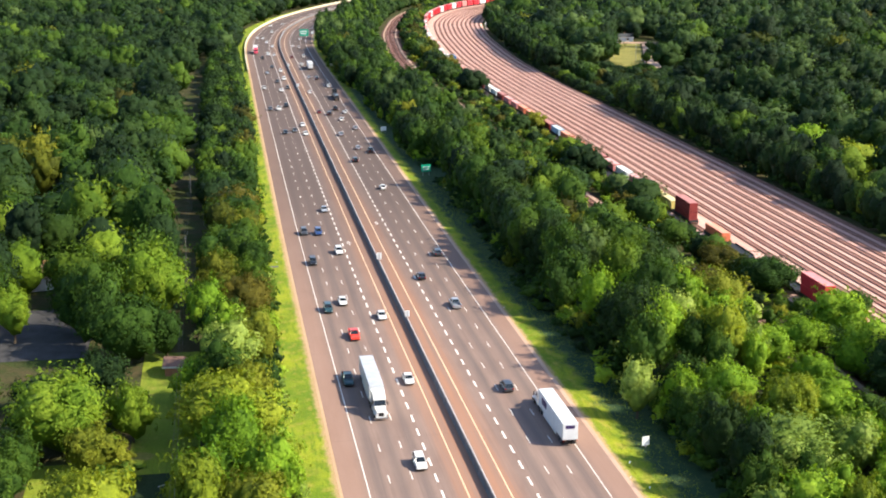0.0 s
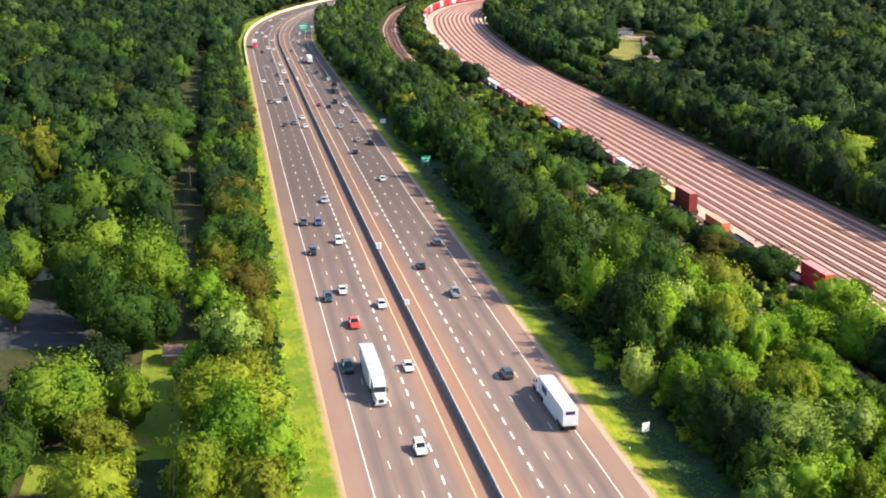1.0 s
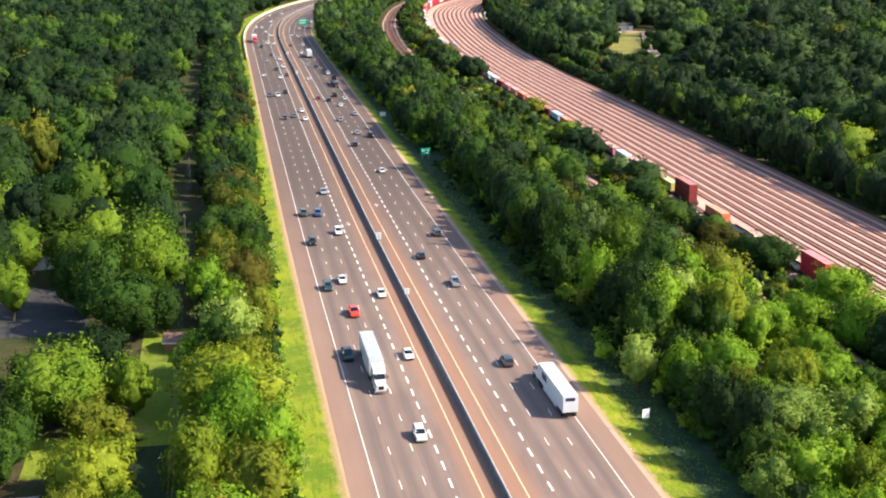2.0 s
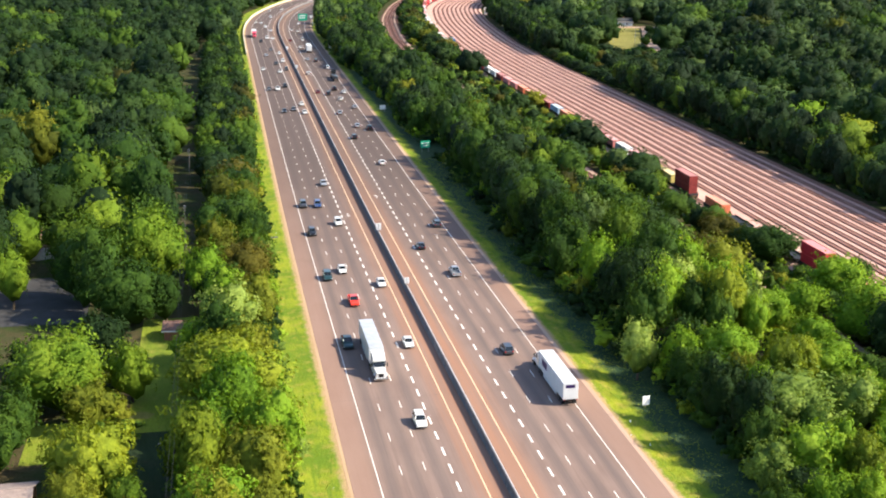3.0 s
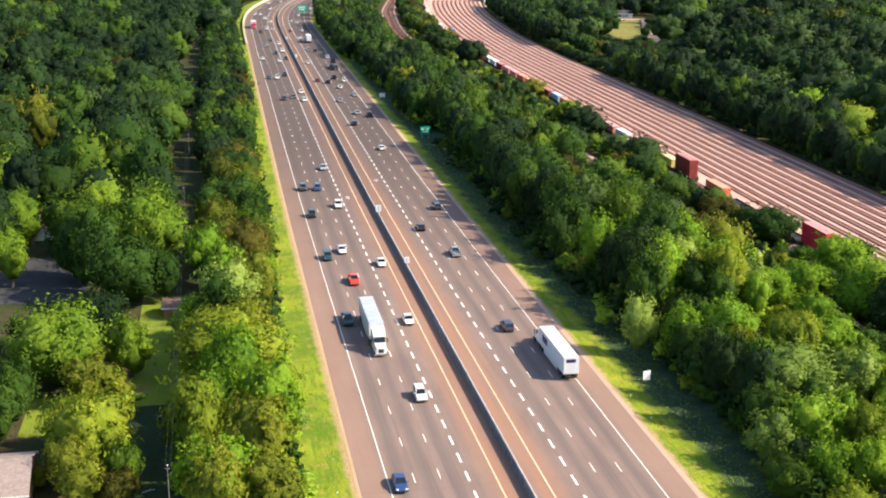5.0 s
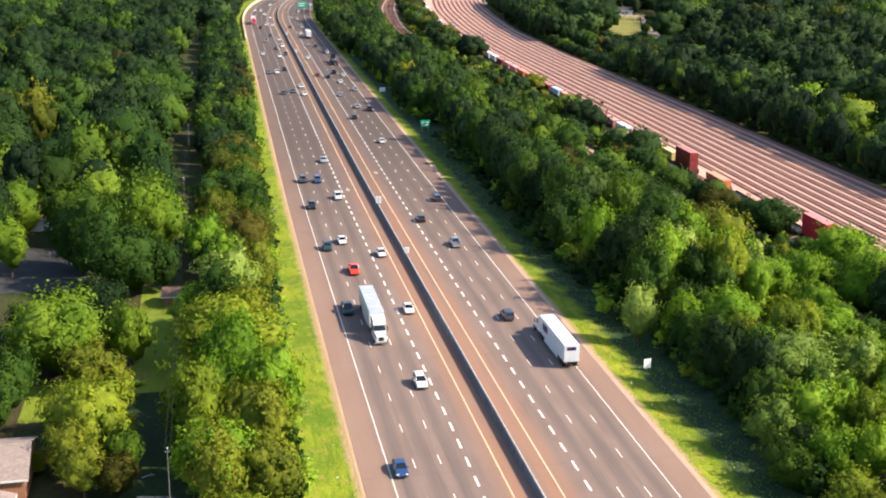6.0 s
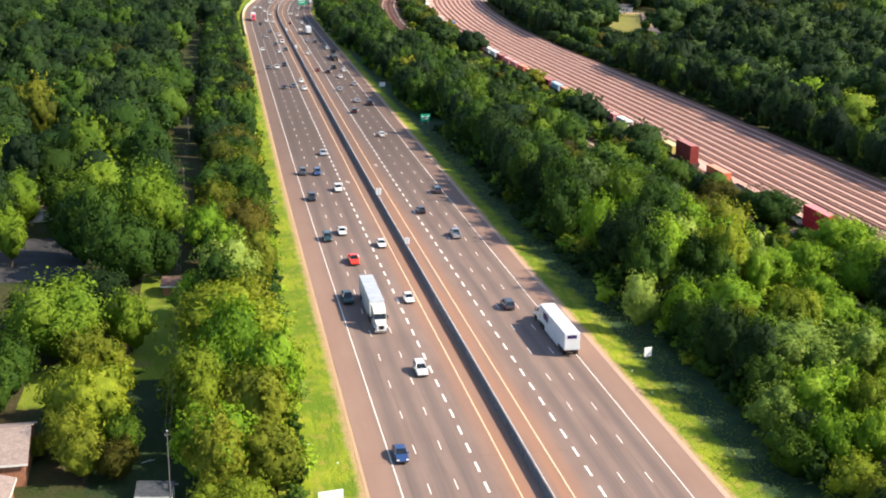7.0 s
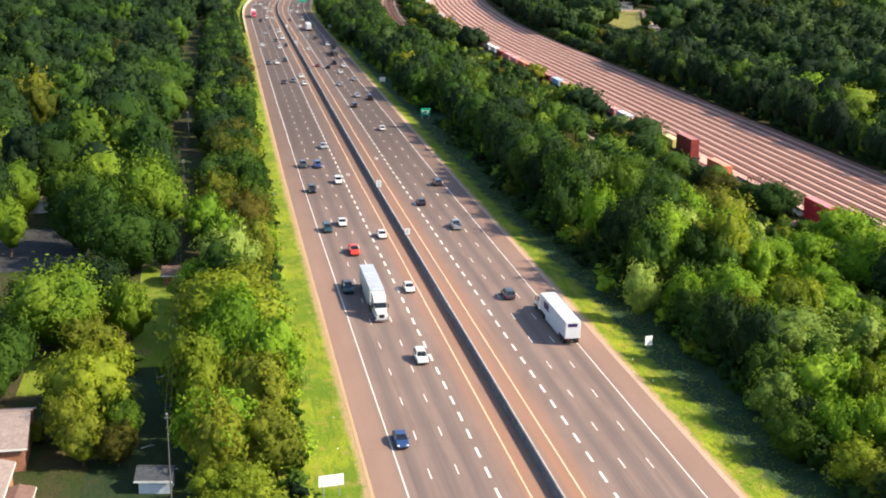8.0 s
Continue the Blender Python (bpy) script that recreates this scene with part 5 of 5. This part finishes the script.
# near end of each wagon by its y, number of boxes stacked, colours from below
WAGONS = [(60, 1, "orange"), (75, 1, "orange"), (89, 1, "orange"), (103.5, 2, "red"), (118.5, 0, "dark red"), (133, 0, "dark red"), (148, 0, "dark red"),
          (163, 1, "orange"), (187.5, 2, "dark red"), (202.5, 1, "yellow"), (217, 1, "yellow"), (231.5, 1, "pink"), (246, 1, "white"),
          (260.5, 1, "pink"), (275, 1, "dark red"), (289.5, 1, "orange"), (304, 1, "orange"), (318.5, 1, "orange"), (333, 1, "pale blue"), (347.5, 1, "dark red"),
          (362, 1, "pink"), (376.5, 1, "orange"), (391, 1, "orange"), (405.5, 1, "pink"), (420, 1, "pink"), (434.5, 1, "dark red"), (449, 1, "white"),
          (463.5, 1, "white"), (478, 1, "dark red"), (492.5, 1, "orange"), (507, 1, "pink"), (521.5, 1, "white"), (536, 1, "orange"), (550.5, 1, "pink"), (565, 1, "pink"),
          (579.5, 2, "blue"), (594, 1, "pale blue")]
for y, tall, colour in WAGONS:
    words = colour + (" double-stacked" if tall == 2 else " single") + " freight container on a dark well wagon"
    container(TRAIN, YARD.at_y(y), 12.2, tall, [BOX[colour]], words if tall else "empty dark steel well wagon of the train")
far_colours = ["white", "pink", "white", "pink", "red", "white", "pink", "white", "pink", "white"]
s = YARD.at_y(609)
i = 0
while s < YARD.at_y(880):
    colour = far_colours[i % 10]
    container(TRAIN, s, 12.2, 1, [BOX[colour]], colour + " single freight container on a dark well wagon")
    s, i = s + 14.5, i + 1
bend_colours = ["red", "red", "white", "red", "red", "white", "red", "pink", "red", "red", "white", "red"]
while s < YARD.length - 25:
    colour = bend_colours[i % 12]
    container(TRAIN, s, 12.2, 2, [BOX[colour]], colour + " double-stacked freight container on a dark well wagon")
    s, i = s + 14.5, i + 1
railway_track(YARD, TRAIN, YARD.at_y(50), YARD.length - 8, "rusty rails under the standing freight train", 300)

# ------------------------------------------------------------------ signs, posts and poles
M_BAR = plain("sign_lettering", (0.78, 0.80, 0.78), 0.5, 0, 0.1)


def panel_sign(at, turn, width, height, centre, material, label, bars=(), bar_material=None, posts=2, foot=-0.75):
    """A flat sign on posts; its face looks to -y before turning."""
    t = thing("road_sign", label, "road sign", (at[0], at[1], foot), turn)
    z0, z1 = centre - height / 2 - foot, centre + height / 2 - foot
    board = part("board", boxes((-width / 2, width / 2, -0.03, 0.03, z0, z1), bevel=0.012), material, t)
    for x0, x1, a, b in bars:
        part("lettering_bar", boxes((x0 * width, x1 * width, -0.045, -0.03, z0 + a * height, z0 + b * height)), bar_material, board)
    xs = [0.0] if posts == 1 else [-width * 0.32, width * 0.32]
    for x in xs:
        part("post", boxes((x - 0.06, x + 0.06, 0.03, 0.15, -0.1, z1 - 0.1)), M_GALV, t)
    part("stiffener", boxes((-width * 0.46, width * 0.46, 0.03, 0.07, z0 + height * 0.25, z0 + height * 0.3), (-width * 0.46, width * 0.46, 0.03, 0.07, z0 + height * 0.7, z0 + height * 0.75)), M_GALV, t)
    return t


panel_sign((29.4, 42.2), 12, 1.35, 1.6, 0.55, M_SIGN_WHITE, "small white roadside sign on a post in the grass", (), None, 1, foot=-0.62)
panel_sign((30.6, 273.0), 14, 3.5, 2.5, 1.9, M_SIGN_GREEN, "green roadside guide sign with white lettering bars", [(-0.36, 0.36, 0.6, 0.72), (-0.3, 0.28, 0.28, 0.4)], M_BAR, foot=-0.7)
panel_sign((27.6, 361.0), 14, 2.5, 1.7, 1.3, M_SIGN_WHITE, "white roadside sign board on two posts", (), None, foot=-0.6)
panel_sign((26.6, 582.0), 14, 1.5, 2.2, 2.6, M_SIGN_WHITE, "small pale sign on a tall post", (), None, 1, foot=-0.6)
panel_sign((-27.0, -4.46), 8, 3.1, 1.45, 1.95, M_SIGN_WHITE, "white roadside board on two posts in the grass", [(-0.42, -0.38, 0.0, 0.8), (0.30, 0.34, 0.0, 0.85)], M_SIGN_BACK, 2, foot=-0.5)

for x, y, w, h in ((0.15, 159.4, 1.25, 1.7), (0.2, 112.1, 1.0, 1.3), (1.4, 494.7, 1.1, 1.5), (2.6, 584.4, 1.1, 1.5)):
    t = thing("barrier_sign", "small white sign on top of the concrete barrier", "road sign", (ROAD.x(y) + 0.02, y, 1.355), -8, "signs on the barrier")
    part("board", boxes((-w / 2, w / 2, -0.025, 0.025, 0.35, 0.35 + h), bevel=0.01), M_SIGN_WHITE, t)
    part("lettering_bar", boxes((-w * 0.1, w * 0.1, -0.035, -0.025, 0.5, 0.15 + h)), M_SIGN_BACK, t)
    part("post", boxes((-0.05, 0.05, 0.02, 0.1, 0, 0.3 + h)), M_GALV, t)

# far cantilever gantry with a green board
gx, gy, head = ROAD.spot(ROAD.at_y(748), 23.5)
t = thing("sign_gantry", "green overhead guide sign on a grey cantilever mast", "sign gantry", (gx, gy, -0.3), head)
part("mast", rods(((0, 0, 0), (0, 0, 8.6), 0.28, 0.2), sides=10), M_GALV, t)
arm = part("arm", rods(((0, 0, 7.6), (-10.2, 0, 7.6), 0.14), ((0, 0, 6.4), (-10.2, 0, 6.4), 0.14), *[((-i * 1.7, 0, 6.4), (-i * 1.7 - 0.85, 0, 7.6), 0.06) for i in range(6)], sides=6), M_GALV, t)
board = part("board", boxes((-9.6, -3.6, -0.3, -0.2, 4.2, 8.9), bevel=0.03), M_SIGN_GREEN, t, "green board with white lettering bars")
part("lettering_bar", boxes((-9.2, -4.4, -0.33, -0.29, 7.2, 7.8)), M_BAR, board)
part("lettering_bar", boxes((-9.0, -5.0, -0.33, -0.29, 5.7, 6.3)), M_BAR, board)
part("side_board", boxes((-1.6, -0.4, -0.3, -0.2, 5.8, 7.4), bevel=0.03), M_SIGN_WHITE, t, "pale square board")

# utility poles along the clearing west of the belt
for x0, y, top in ((-47.0, 232, 11.0), (-47.0, 157, 11.0), (-45.9, -5.5, 13.0)):
    t = thing("utility_pole", "weathered wooden utility pole with a crossarm", "utility pole", (x0, y, -0.75), 0, "poles of the power line")
    part("pole", rods(((0, 0, -0.3), (0, 0, top), 0.105, 0.06), sides=9), M_POLE, t)
    part("pole_cap", rods(((0, 0, top), (0, 0, top + 0.12), 0.13, 0.05), sides=9), M_GALV, t)
    for x in (-0.3, 0.3):
        part("insulator", rods(((x * 0.3, 0, top - 0.5), (x, 0, top - 0.45), 0.05, 0.04), sides=6), M_GALV, t)
for a0, y0, y1, z0, z1 in ((1.1, -5.5, 157, 11.8, 9.8), (0, 157, 232, 9.8, 9.8)):
    for x in (-0.3, 0.3):
        bm = bmesh.new()
        pts = [Vector((-47 + x + a0 * (1 - k / 8), y0 + (y1 - y0) * k / 8, z0 + (z1 - z0) * k / 8 - (y1 - y0) * 0.015 * (1 - (k / 4 - 1) ** 2))) for k in range(9)]
        loft(bm, [[p + Vector((0.02 * math.cos(k * 1.57), 0, 0.02 * math.sin(k * 1.57))) for k in range(4)] for p in pts])
        me = bpy.data.meshes.new("power_cable")
        bm.to_mesh(me)
        bm.free()
        me.materials.append(M_BLACK)
        tagged(new("power_cable", me), "thin dark cable slung between utility poles", "cable")

# bleached dead branches on the ground of the clearing
for x, y, turn in ((-48.6, 41.1, 10), (-49.6, 14.9, 12)):
    t = thing("dead_branch", "bleached dead branch lying among the weeds", "branch", (x, y, -0.72), turn, "fallen branches")
    part("limb", rods(((-0.9, 0, 0.08), (0, 0.12, 0.2), 0.07, 0.06), ((0, 0.12, 0.2), (0.9, -0.05, 0.3), 0.06, 0.03), sides=6), M_LIT_EDGE_DEADWOOD, t)
    part("twig", rods(((0.1, 0.1, 0.2), (0.5, 0.5, 0.4), 0.04, 0.015), sides=5), M_LIT_EDGE_DEADWOOD, t)

# scraps of litter in the verge grass
for x, y in ((-24.9, 168.2), (-24.1, 49.8), (-24.0, 48.1), (-24.8, 9.6), (-24.4, 20.1), (-28.2, 16.3), (-28.9, 35.4)):
    t = thing("litter", "pale scrap of litter in the verge grass", "litter", (x, y, -0.36), x * 77, "litter on the verge")
    bm = bmesh.new()
    loft(bm, [[(-0.16, s, 0.1), (0.0, s, 0.18), (0.18, s * 0.8, 0.12), (0.0, s, 0.06)] for s in (-0.13, 0.14)])
    part("scrap", bm, M_SIGN_WHITE, t)

# marker posts and a drain on the verges
for x, y in ((22.9, 30.3), (24.6, 35.9), (24.7, 26.5), (23.2, 245), (23.0, 120)):
    t = thing("marker_post", "short white plastic marker post in the verge", "marker post", (x, y, -0.35), 0, "marker posts on the verge")
    part("blade", boxes((-0.09, 0.09, -0.02, 0.02, 0, 0.4), bevel=0.01), M_SIGN_WHITE, t)
    part("reflector", boxes((-0.06, 0.06, -0.03, -0.02, 0.28, 0.37)), M_LAMP, t)
t = thing("drain_headwall", "small pale concrete drain headwall in the grass", "drain", (-25.9, 163.5, -0.35), 4)
part("headwall", boxes((-1.2, 1.2, -0.2, 0.2, -0.3, 0.35), bevel=0.04), M_BARRIER, t)
part("apron", boxes((-0.9, 0.9, -1.0, -0.15, -0.3, 0.02), bevel=0.02), M_BARRIER, t)

# diamonds in the innermost lanes
for x, y in ((5.05, 204.3), (-5.15, 183.1)):
    verts, faces = [], []
    for k, (dx, dy) in enumerate(((0, 1.9), (0.55, 0), (0, -1.9), (-0.55, 0))):
        verts += [(x + dx, y + dy, 0.105), (x + dx * 0.66, y + dy * 0.66, 0.105)]
    faces = [(2 * k, (2 * k + 2) % 8, (2 * k + 3) % 8, 2 * k + 1) for k in range(4)]
    tagged(new("lane_diamond", mesh_of("lane_diamond", verts, faces, M_WHITE_LINE)), "worn white diamond painted on the inner lane", "road marking", "", "structure")

# ------------------------------------------------------------------ houses and sheds
M_SHINGLE = shingles("brown_shingles", (0.22, 0.17, 0.15), (0.34, 0.27, 0.24))
M_SHINGLE_DARK = shingles("dark_shingles", (0.045, 0.05, 0.055), (0.085, 0.09, 0.10))
M_SHINGLE_BROWN = shingles("red_brown_roof", (0.16, 0.09, 0.07), (0.24, 0.15, 0.12))
M_BRICK = plain("orange_brick", (0.38, 0.17, 0.10), 0.9, 0, 0.35, 4.0)
M_SIDING = plain("pale_siding", (0.62, 0.66, 0.70), 0.7, 0, 0.15, 1.5)
M_TRIM = plain("white_trim", (0.75, 0.72, 0.68), 0.6, 0, 0.15)


def gable_house(name, label, at, turn, width, depth, eaves, rise, wall, roof, windows=True, category="house"):
    """Ridge along x; the front looks to -y."""
    t = thing(name, label, category, at, turn)
    w, d = width / 2, depth / 2
    bm = loft(bmesh.new(), [[(x, -d, -0.3), (x, d, -0.3), (x, d, eaves), (x, 0, eaves + rise), (x, -d, eaves)] for x in (-w, w)])
    walls = part("wall", bm, wall, t)
    over, n = 0.45, rise / d
    for s in (-1, 1):
        a = [(-w - over, s * (d + over), eaves - over * n + 0.02), (w + over, s * (d + over), eaves - over * n + 0.02), (w + over, 0, eaves + rise + 0.02), (-w - over, 0, eaves + rise + 0.02)]
        slope = part("roof_slope", loft(bmesh.new(), [[Vector(p) for p in a], [Vector(p) + Vector((0, 0, 0.16)) for p in a]]), roof, t)
        part("fascia", boxes((-w - over, w + over, s * (d + over) - 0.04, s * (d + over) + 0.04, eaves - over * n - 0.12, eaves - over * n + 0.14)), M_TRIM, slope)
    part("ridge", boxes((-w - over, w + over, -0.15, 0.15, eaves + rise + 0.13, eaves + rise + 0.22), bevel=0.03), roof, t)
    if windows:
        for x in (-w * 0.6, w * 0.55):
            pane_part = part("window", boxes((x - 0.6, x + 0.6, -d - 0.03, -d + 0.05, 0.9, 2.1)), M_GLASS, walls)
            part("frame", boxes((x - 0.68, x + 0.68, -d - 0.06, -d - 0.005, 0.82, 0.9), (x - 0.68, x + 0.68, -d - 0.06, -d - 0.005, 2.1, 2.18), (x - 0.04, x + 0.04, -d - 0.06, -d - 0.005, 0.9, 2.1)), M_TRIM, pane_part)
        part("door", boxes((-0.5, 0.5, -d - 0.05, -d + 0.05, 0, 2.05), bevel=0.01), M_TRIM, walls)
        part("chimney", boxes((w * 0.3, w * 0.3 + 0.8, 0.4, 1.2, eaves, eaves + rise + 0.9), bevel=0.02), M_BRICK, t)
    return t


gable_house("house", "single-storey brick house with a greyish brown shingle roof", (-74.3, 16.4, -0.75), 2, 19, 13, 3.3, 2.2, M_BRICK, M_SHINGLE)
gable_house("house_wing", "low brick wing with a brown shingle roof", (-72.0, -2.5, -0.75), 90, 17, 13, 3.0, 1.9, M_BRICK, M_SHINGLE)
gable_house("brick_porch", "small orange brick porch with a brown roof beside the wing", (-64.0, -1.6, -0.75), 90, 5.6, 2.9, 1.7, 0.35, M_BRICK, M_SHINGLE_BROWN, False, "porch")
gable_house("garden_shed", "garden shed with pale siding and a dark roof", (-47.95, 2.4, -0.75), -9, 3.8, 3.0, 2.05, 0.85, M_SIDING, M_SHINGLE_DARK, False, "shed")
gable_house("garden_hut", "small hut with a reddish brown roof", (-48.2, 92.5, -0.75), -6, 3.2, 4.6, 2.1, 0.9, M_BRICK, M_SHINGLE_BROWN, False, "hut")
gable_house("house", "white-walled house half hidden by trees", (-82.0, 158.0, -0.75), 15, 12, 9, 3.0, 2.0, M_TRIM, M_SHINGLE_BROWN)
gable_house("house", "low white house with a grey roof beyond the lawn", (244.0, 724.0, -0.75), -10, 17, 9, 3.0, 2.0, M_SIDING, M_SHINGLE_DARK)
gable_house("house", "white-roofed building among the trees", (298.0, 764.0, -0.75), -15, 22, 10, 4.5, 1.6, M_SIDING, M_SIDING)
gable_house("trackside_shed", "pale trackside shed beside the ballast", (176.0, 838.0, -0.2), -30, 9, 6, 3.0, 1.2, M_TRIM, M_TRIM, False, "shed")


def patch(name, corners, z, material, label, category):
    return tagged(new(name, mesh_of(name, [(x, y, z) for x, y in corners], [tuple(range(len(corners)))], material)), label, category, "", "structure")


# weedy lawn sheet with the belt's shade put into its dark colour
patch("shaded_weedy_ground", [(-57, -25), (-43.2, -25), (-43.2, 45.98), (-57, 45.98)], -0.72, M_SHADED_SCRUB, "rough weedy ground under the power line, coloured dark for its shade", "weeds")
patch("lawn_west", [(-54.5, 46), (-43.2, 46), (-43.2, 104), (-54.5, 104)], -0.72, M_LAWN, "yellow-green lawn under the power line", "lawn")
patch("bare_soil", [(-54.4, 52.2), (-51.2, 51.6), (-50.4, 53.6), (-52, 54.8), (-54.2, 54.6)], -0.705, M_DRY_LAWN, "bare sandy soil round a tree's foot", "soil")
patch("lawn_corner", [(-69.5, 36.5), (-61.5, 36.5), (-61.5, 52), (-69.5, 52)], -0.72, M_LAWN, "small sunlit lawn among the trees", "lawn")
patch("driveway", [(-92, 104), (-66, 104), (-66, 138), (-92, 138)], -0.71, M_DRIVE, "shaded grey driveway among the trees", "driveway")
patch("lawn_east", [(186, 562), (205.5, 559), (251, 702), (230, 706)], -0.70, M_DRY_LAWN, "sunlit yellowish lawn before a low house", "lawn")
patch("car_park", [(206.3, 559), (221, 556), (270, 692), (252, 700)], -0.69, M_GRAVEL, "pale concrete car park beside the lawn", "car park")
patch("house_drive", [(229, 706.6), (266, 700), (270, 710), (232, 717)], -0.66, M_GRAVEL, "pale drive before a low house", "driveway")
patch("yard_path", [(166, 820), (186, 812), (226, 925), (215, 950), (196, 920)], -0.3, M_GRAVEL, "pale gravel apron beside the tracks", "path")
for x, y in ((204, 612), (222, 668), (214, 600)):
    t = thing("lamp_post", "thin grey lamp post by the lawn", "lamp post", (x, y, -0.75), 0, "lamp posts by the lawn")
    part("mast", rods(((0, 0, 0), (0, 0, 10), 0.16, 0.09), sides=8), M_GALV, t)
    part("arm", rods(((0, 0, 9.9), (1.8, 0, 10.2), 0.06), sides=6), M_GALV, t)
    part("lamp_head", boxes((1.5, 2.3, -0.18, 0.18, 10.15, 10.32), bevel=0.03), M_GALV, t)
for x, y, c in ((220, 600, "white"), (232, 628, "silver"), (236, 640, "white"), (245, 665, "white")):
    car("sedan", PAINTS[c], (x, y, -0.68), 75, COLOUR_WORDS[c] + " saloon car parked beyond the railway yard")

# ------------------------------------------------------------------ lane dashes, the nearest one by one
road = bpy.data.objects["road"]


def dash_mesh(name, length, half, mat):
    v = [(x, y, z) for z in (0, 0.008) for x, y in ((-half, 0), (half, 0), (half, length), (-half, length))]
    return mesh_of(name, v, [(4, 5, 6, 7), (0, 1, 5, 4), (1, 2, 6, 5), (2, 3, 7, 6), (3, 0, 4, 7)], mat)


LANE_DASH, HOV_DASH = dash_mesh("lane_dash", 3.05, 0.075, M_WHITE_LINE), dash_mesh("wide_dash", 3.15, 0.17, M_WHITE_LINE)
rest_v, rest_f = [], []


def dashes(off, far_end, period, length, shared, nearest):
    y = far_end - length - period * 6
    while y < 1290:
        s = ROAD.at_y(y)
        x, yy, head = ROAD.spot(s, off)
        m = pose(x, yy, 0.1 - abs(off) * 0.0037 + 0.006, 0, 0, head)
        if y < nearest:
            ob = new(shared.name, shared)
            ob.parent, ob.matrix_world = road, m
        else:
            n = len(rest_v)
            rest_v.extend(tuple(m @ v.co) for v in shared.vertices)
            rest_f.extend(tuple(n + i for i in p.vertices) for p in shared.polygons)
        y += period


for off, far_end in ((LANE_A, 0.0), (LANE_B, -0.45), (-LANE_B, 0.87), (-LANE_A, 1.65)):
    dashes(off, far_end, 12.192, 3.05, LANE_DASH, 450)
for off, far_end in ((7.1, 2.63), (-6.96, 0.17)):
    dashes(off, far_end, 6.096, 3.15, HOV_DASH, 450)
rest = tagged(new("far_dashes", mesh_of("far_dashes", rest_v, rest_f, M_WHITE_LINE)), "white lane dashes far along the road", "road marking", "", "stuff")


# ------------------------------------------------------------------ grass tufts on the verges
def tufts(name, low, high, y0, y1, number, label):
    r = np.random.default_rng(5)
    offs, ys = r.uniform(low, high, number), r.uniform(y0, y1, number)
    verts, faces = [], []
    for off, y in zip(offs, ys):
        x, yy, _ = ROAD.spot(ROAD.at_y(y), off)
        z = -0.12 - (abs(off) - 22) * 0.05
        size, tall = r.uniform(0.06, 0.16), r.uniform(0.04, 0.12)
        for k in range(3):
            a = r.uniform(0, 6.28)
            c, d = math.cos(a), math.sin(a)
            n = len(verts)
            lean = r.uniform(0.1, 0.5)
            verts.extend([(x - size * d, yy + size * c, z), (x + size * d, yy - size * c, z), (x + c * lean * size * 2, yy + d * lean * size * 2, z + tall)])
            faces.append((n, n + 1, n + 2))
    return tagged(new(name, mesh_of(name, verts, faces, M_TUFT)), label, "grass", "", "stuff")


M_TUFT = grass("tuft_grass", (0.46, 0.40, 0.10), (0.24, 0.32, 0.02), (0.40, 0.42, 0.03))
tufts("verge_tufts_west", -29.5, -23.0, -25, 260, 7000, "uneven tufts in the bright verge grass")
tufts("verge_tufts_east", 22.8, 34.0, -25, 260, 8000, "uneven tufts in the dipping verge grass")
